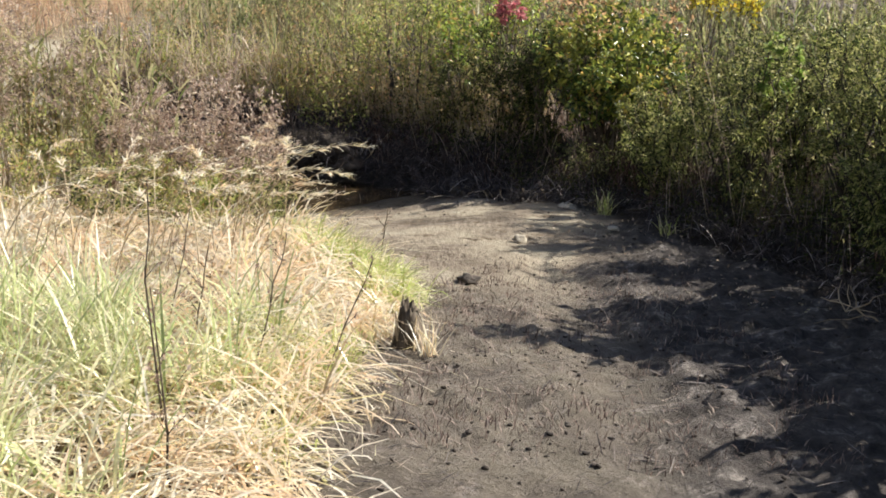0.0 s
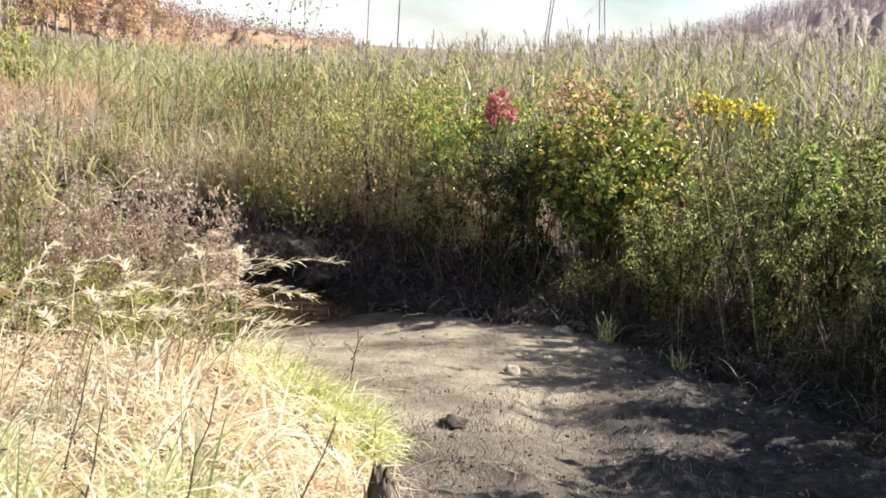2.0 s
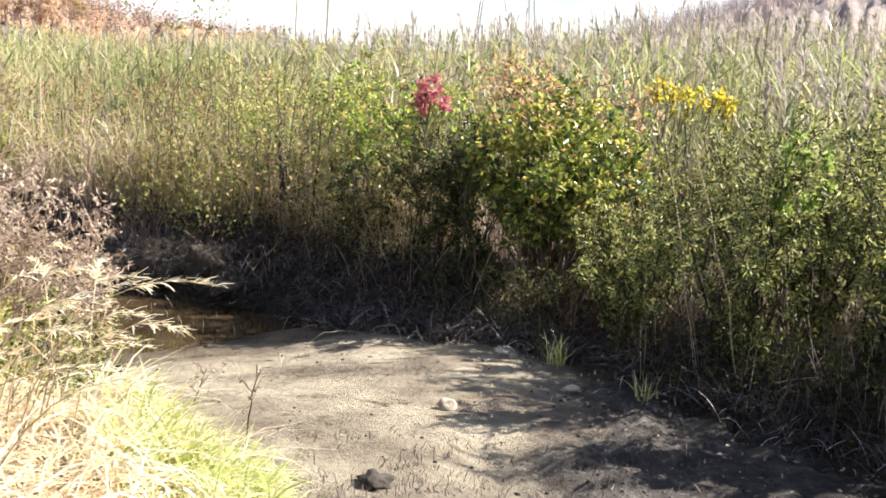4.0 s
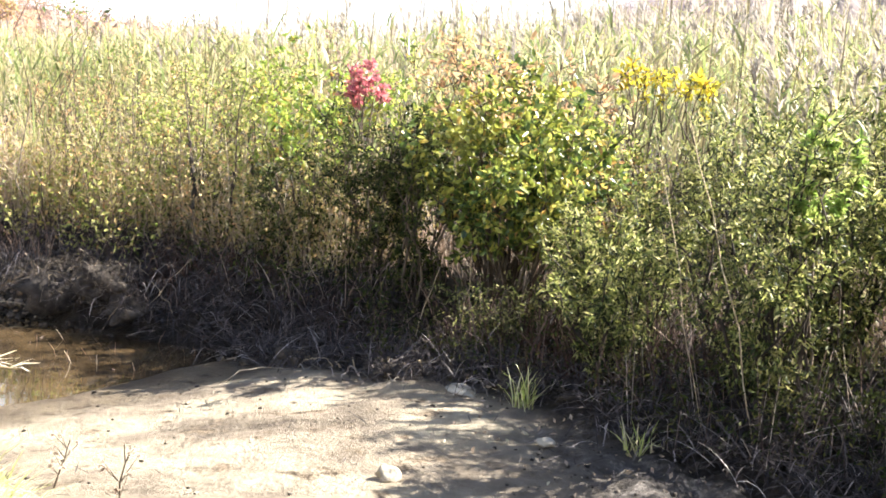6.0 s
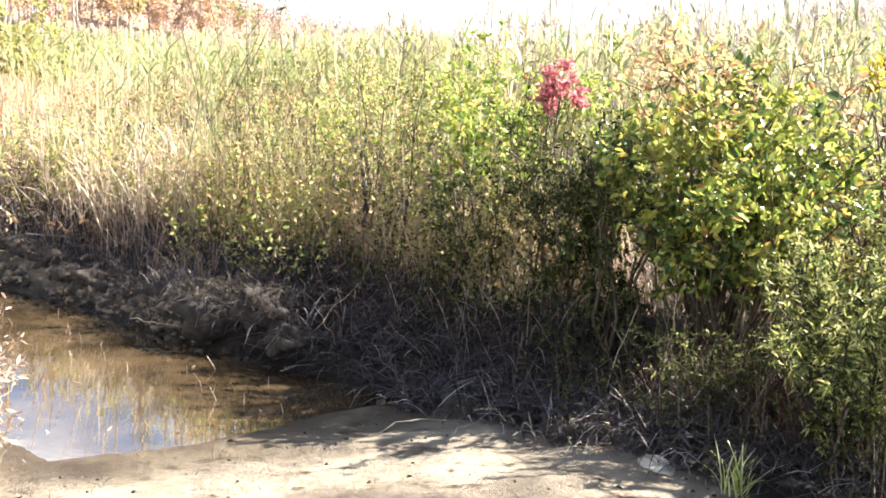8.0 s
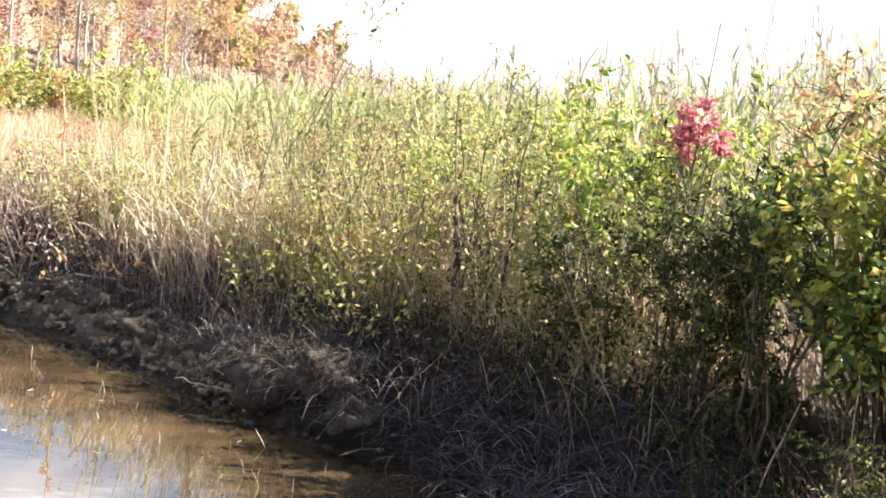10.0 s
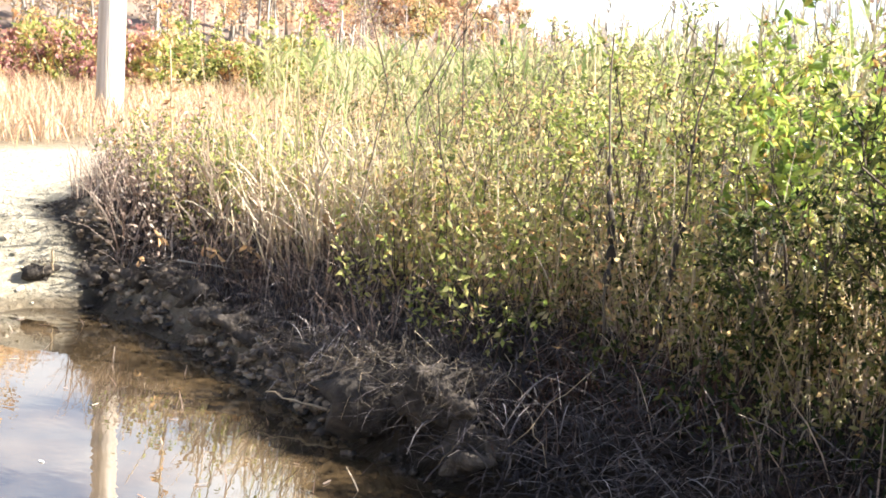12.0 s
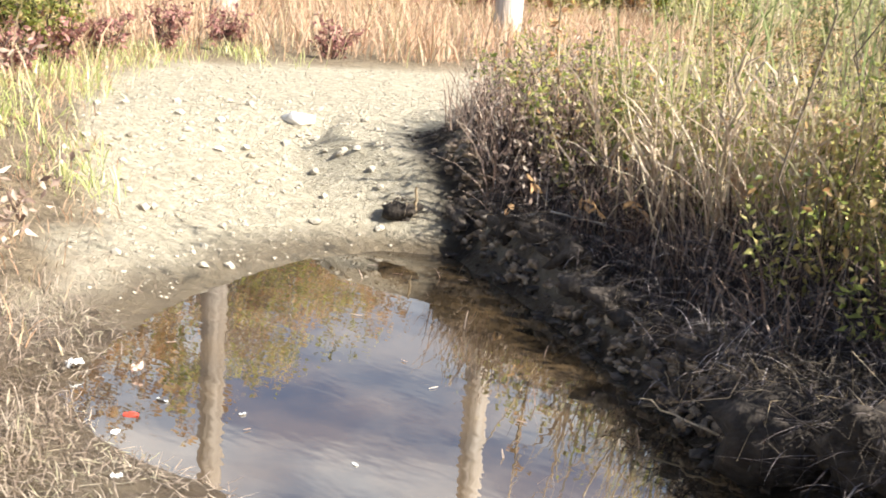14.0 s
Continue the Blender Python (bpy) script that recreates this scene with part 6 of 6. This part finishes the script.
for k in range(12):
    ax = RNG.uniform(-3.4, -1.2)
    ay = 13.25 - 0.62 * (ax + 2.25) + RNG.uniform(0.05, 0.45)
    d = RNG.normal(size=2) * 0.2
    stick((ax, ay, 0.03), (ax + d[0], ay + d[1], RNG.uniform(0.05, 0.22)), RNG.uniform(0.003, 0.006), M_DRYSTEM if k % 3 else M_DEBRISROOT, "thin pale root hanging on the bank")


def lumps(n, keep, x0, x1, y0, y1, lo, hi, sink, flat, kinds=7, sub=1, rough=0.5):
    """Many small stones or clods, joined."""
    shapes = []
    for k in range(kinds):
        bm = boulder((1, 1, 1), k + 3, rough, flat, sub)
        bm.verts.ensure_lookup_table()
        shapes.append((np.array([v.co[:] for v in bm.verts]), np.array([[v.index for v in f.verts] for f in bm.faces])))
        bm.free()
    xy = scatter(n, x0, x1, y0, y1, keep)
    g = on_ground(xy)
    out = []
    for q in g:
        v, f = shapes[RNG.integers(0, kinds)]
        s = lo + (hi - lo) * RNG.uniform() ** 2.5
        a = RNG.uniform(0, 6.28)
        c, d = math.cos(a), math.sin(a)
        w = v * [s, s * RNG.uniform(0.6, 1.0), s]
        w = np.column_stack([w[:, 0] * c - w[:, 1] * d, w[:, 0] * d + w[:, 1] * c, w[:, 2]])
        out.append((w + q + [0, 0, s * flat * (1 - sink)], f))
    return joined(out)


stuff("mud_lumps", poly_mesh("mud_lumps", *lumps(650, bank(-0.1, 0.35), -6.4, 1.4, 9.5, 16.5, 0.008, 0.038, 0.6, 0.6, sub=2, rough=1.5), M_MUDSTONE), "dark churned mud lumps along the water's edge", "mud")
stuff("berm_clods", poly_mesh("berm_clods", *lumps(520, bank(0.0, 0.26), -5.6, -2.2, 13.0, 15.6, 0.010, 0.045, 0.4, 0.7, sub=2, rough=1.5), M_BERM), "brown clods heaped along the water's edge", "mud")
stuff("track_clods", poly_mesh("track_clods", *lumps(2600, lambda x, y: (to_line(x, y, EDGE) < 0.1) & (to_line(x, y, GRASS) > -0.05) & (to_line(x, y, POND, True) > 0.15) & (x > -4.2) & (RNG.uniform(size=x.shape) < 0.15 + step(8.6, 7.0, y) + step(0.6, 1.3, x)), -2.2, 2.6, 2.6, 12.2, 0.003, 0.016, 0.6, 0.6, rough=0.9), M_MUDSTONE), "small clods and grit scattered on the mud", "mud")
# litter of dead stems and leaves over the mud
track_in = lambda x, y: (to_line(x, y, EDGE) < 0.1) & (to_line(x, y, GRASS) > -0.3) & (to_line(x, y, POND, True) > 0.1) & (RNG.uniform(size=x.shape) < np.clip(0.12 + 0.5 * step(8.5, 6.0, y) + 0.6 * step(0.5, 1.6, x) + step(0.45, 0.0, to_line(x, y, GRASS)), 0, 1))
pts = scatter(2200, -2.4, 2.5, 2.6, 12.0, track_in)
n = len(pts)
l1 = blades(on_ground(pts) + [0, 0, 0.012], u(n, 0.03, 0.14), u(n, 0.003, 0.006), u(n, 0, 6.28), u(n, 1.35, 1.6), u(n, -0.2, 0.25), 2, 0.4)
pts = scatter(2400, -5.4, -2.7, 10.8, 12.6, lambda x, y: (to_line(x, y, POND, True) > -0.03) & (to_line(x, y, POND, True) < 0.7) & (to_line(x, y, EDGE) < -1))
n = len(pts)
l2 = blades(on_ground(pts) + [0, 0, 0.012], u(n, 0.02, 0.09), u(n, 0.002, 0.006), u(n, 0, 6.28), u(n, 1.2, 1.6), u(n, -0.3, 0.4), 2, 0.4)
pts = np.vstack([scatter(900, -0.9, 0.5, 2.8, 6.6, lambda x, y: (to_line(x, y, GRASS) > -0.1) & (to_line(x, y, GRASS) < 0.5) & (RNG.uniform(size=x.shape) < np.exp(-to_line(x, y, GRASS) * 5))), scatter(450, -0.3, 1.5, 4.6, 8.2, lambda x, y: waves(x, y, 2.0, 61) > -0.2)])
n = len(pts)
l3 = blades(on_ground(pts) + [0, 0, 0.015], u(n, 0.03, 0.13), u(n, 0.002, 0.0045), u(n, 0, 6.28), u(n, 1.2, 1.6), u(n, -0.2, 0.5), 2, 0.4)
stuff("straw_litter", poly_mesh("straw_litter", *l3, M_DEADGRASS), "rusty dry stems strewn over the near mud", "litter")
pts = np.repeat(scatter(760, -0.5, 1.5, 4.0, 8.8, lambda x, y: (to_line(x, y, GRASS) > 0.05) & (RNG.uniform(size=x.shape) < 0.25 + 0.75 * (waves(x, y, 2.4, 63) > 0.0))), 8, axis=0)
stuff("mud_stubble", poly_mesh("mud_stubble", *grass_on(pts + RNG.normal(size=pts.shape) * 0.05, 0.015, 0.085, 0.0045, 0.6, 0.9, 2), M_STUBBLE), "short brown dead stubble standing in the mud", "stubble")
stuff("mud_litter", poly_mesh("mud_litter", *l1, M_DEBRIS), "dark dead stems lying on the mud", "litter")
stuff("shore_litter", poly_mesh("shore_litter", *l2, M_DEADGRASS), "dead stems and leaves lying on the mud", "litter")
pts = scatter(170, 0.5, 2.4, 7.0, 10.9, lambda x, y: (to_line(x, y, EDGE) < 0.1) & (to_line(x, y, EDGE) > -0.9))
n = len(pts)
stuff("leaf_litter", poly_mesh("leaf_litter", *leaves(on_ground(pts) + [0, 0, 0.015], u(n, 0.015, 0.05), 0.5, 0.3, 0.1), M_DEADREED), "pale dry leaves fallen on the shaded mud", "litter")
# dead reed blades standing and floating in the water
pts = scatter(36, -5.2, -1.0, 11.2, 14.8, lambda x, y: (to_line(x, y, POND, True) < -0.1) & (to_line(x, y, EDGE) > -0.9))
n = len(pts)
f1 = blades(np.column_stack([pts, np.full(n, WATER_Z - 0.02)]), u(n, 0.05, 0.16), u(n, 0.004, 0.008), u(n, 0, 6.28), u(n, 0, 0.6), u(n, 0, 0.8), 2, 0.4)
pts = scatter(20, -5.2, -1.4, 11.2, 14.8, lambda x, y: to_line(x, y, POND, True) < -0.05)
n = len(pts)
f2 = blades(np.column_stack([pts, np.full(n, WATER_Z + 0.006)]), u(n, 0.02, 0.07), u(n, 0.006, 0.014), u(n, 0, 6.28), np.full(n, 1.57), np.zeros(n), 2, 0.5)
stuff("water_debris", poly_mesh("water_debris", *joined([f1, f2]), M_BROWN), "dead blades standing and floating in the puddle", "debris")


def scrap(label, at, w, d, h, mat, seed):
    """A crumpled bit of litter."""
    bm = bmesh.new()
    bmesh.ops.create_grid(bm, x_segments=7, y_segments=5, size=0.5)
    r = random.Random(seed)
    for v in bm.verts:
        v.co = Vector((v.co.x * w * 0.6 * (1 - 0.5 * v.co.y ** 2), v.co.y * d * 0.6 * (1 - 0.5 * v.co.x ** 2), h * (r.uniform(-0.35, 0.35) + 0.9 * math.cos(v.co.x * 3) * math.cos(v.co.y * 3 + 0.4 * seed))))
    bmesh.ops.solidify(bm, geom=bm.faces[:], thickness=0.002)
    ob = new("litter", bm_mesh("litter", bm, mat))
    ob.location = (at[0], at[1], max(gz(*at), WATER_Z) + h * 0.9)
    ob.rotation_euler = (0, 0, seed * 1.3)
    return tagged(ob, label, "litter", "litter at the puddle")


scrap("crumpled white plastic litter at the water", (-4.72, 12.12), 0.12, 0.09, 0.03, M_WHITE, 1)
scrap("pale pink crumpled carton at the water", (-4.55, 12.3), 0.10, 0.08, 0.03, M_PINK, 2)
scrap("flat red plastic scrap in the puddle", (-4.2, 12.02), 0.10, 0.05, 0.006, M_REDLIT, 3)
scrap("small white scrap in the puddle", (-4.1, 11.88), 0.07, 0.04, 0.006, M_WHITE, 4)
scrap("small white scrap in the puddle", (-4.25, 12.2), 0.09, 0.03, 0.006, M_WHITE, 5)
scrap("small white scrap in the puddle", (-3.95, 12.35), 0.05, 0.03, 0.006, M_WHITE, 6)
scrap("small white scrap in the puddle", (-3.35, 12.35), 0.05, 0.02, 0.005, M_WHITE, 7)
scrap("pale litter on the muddy rim", (-3.72, 11.62), 0.07, 0.05, 0.01, M_WHITE, 8)

# ---- gravel: the nearest stones one by one, the rest joined ----
pad_in = lambda x, y: (to_line(x, y, GRASS) > -0.1 + 0.15 * RNG.normal(size=x.shape)) & (to_line(x, y, EDGE) < -0.25) & (to_line(x, y, POND, True) > 0.02 + 0.2 * RNG.uniform(size=x.shape) ** 2) & (x < -5.0) & (y > 12.6)
shapes = [bm_mesh("stone", boulder((1, 0.8, 0.75), k + 40, 0.45, 0.75, 1), M_STONE) for k in range(8)]
for k, (qx, qy) in enumerate(scatter(300, -8.2, -5.2, 13.0, 16.2, pad_in)):
    st_ob = new("stone", shapes[k % 8])
    s = 0.010 + 0.040 * RNG.uniform() ** 4
    st_ob.matrix_basis = pose(qx, qy, gz(qx, qy) + s * 0.25, RNG.uniform(-15, 15), RNG.uniform(-15, 15), RNG.uniform(0, 360)) @ Matrix.Scale(s, 4)
    st_ob.parent = ground
stuff("gravel", poly_mesh("gravel", *lumps(4200, pad_in, -10.5, -4.6, 12.0, 20.0, 0.003, 0.019, 0.6, 0.5, rough=0.8), M_STONE), "loose pale gravel on the track's bend", "gravel")
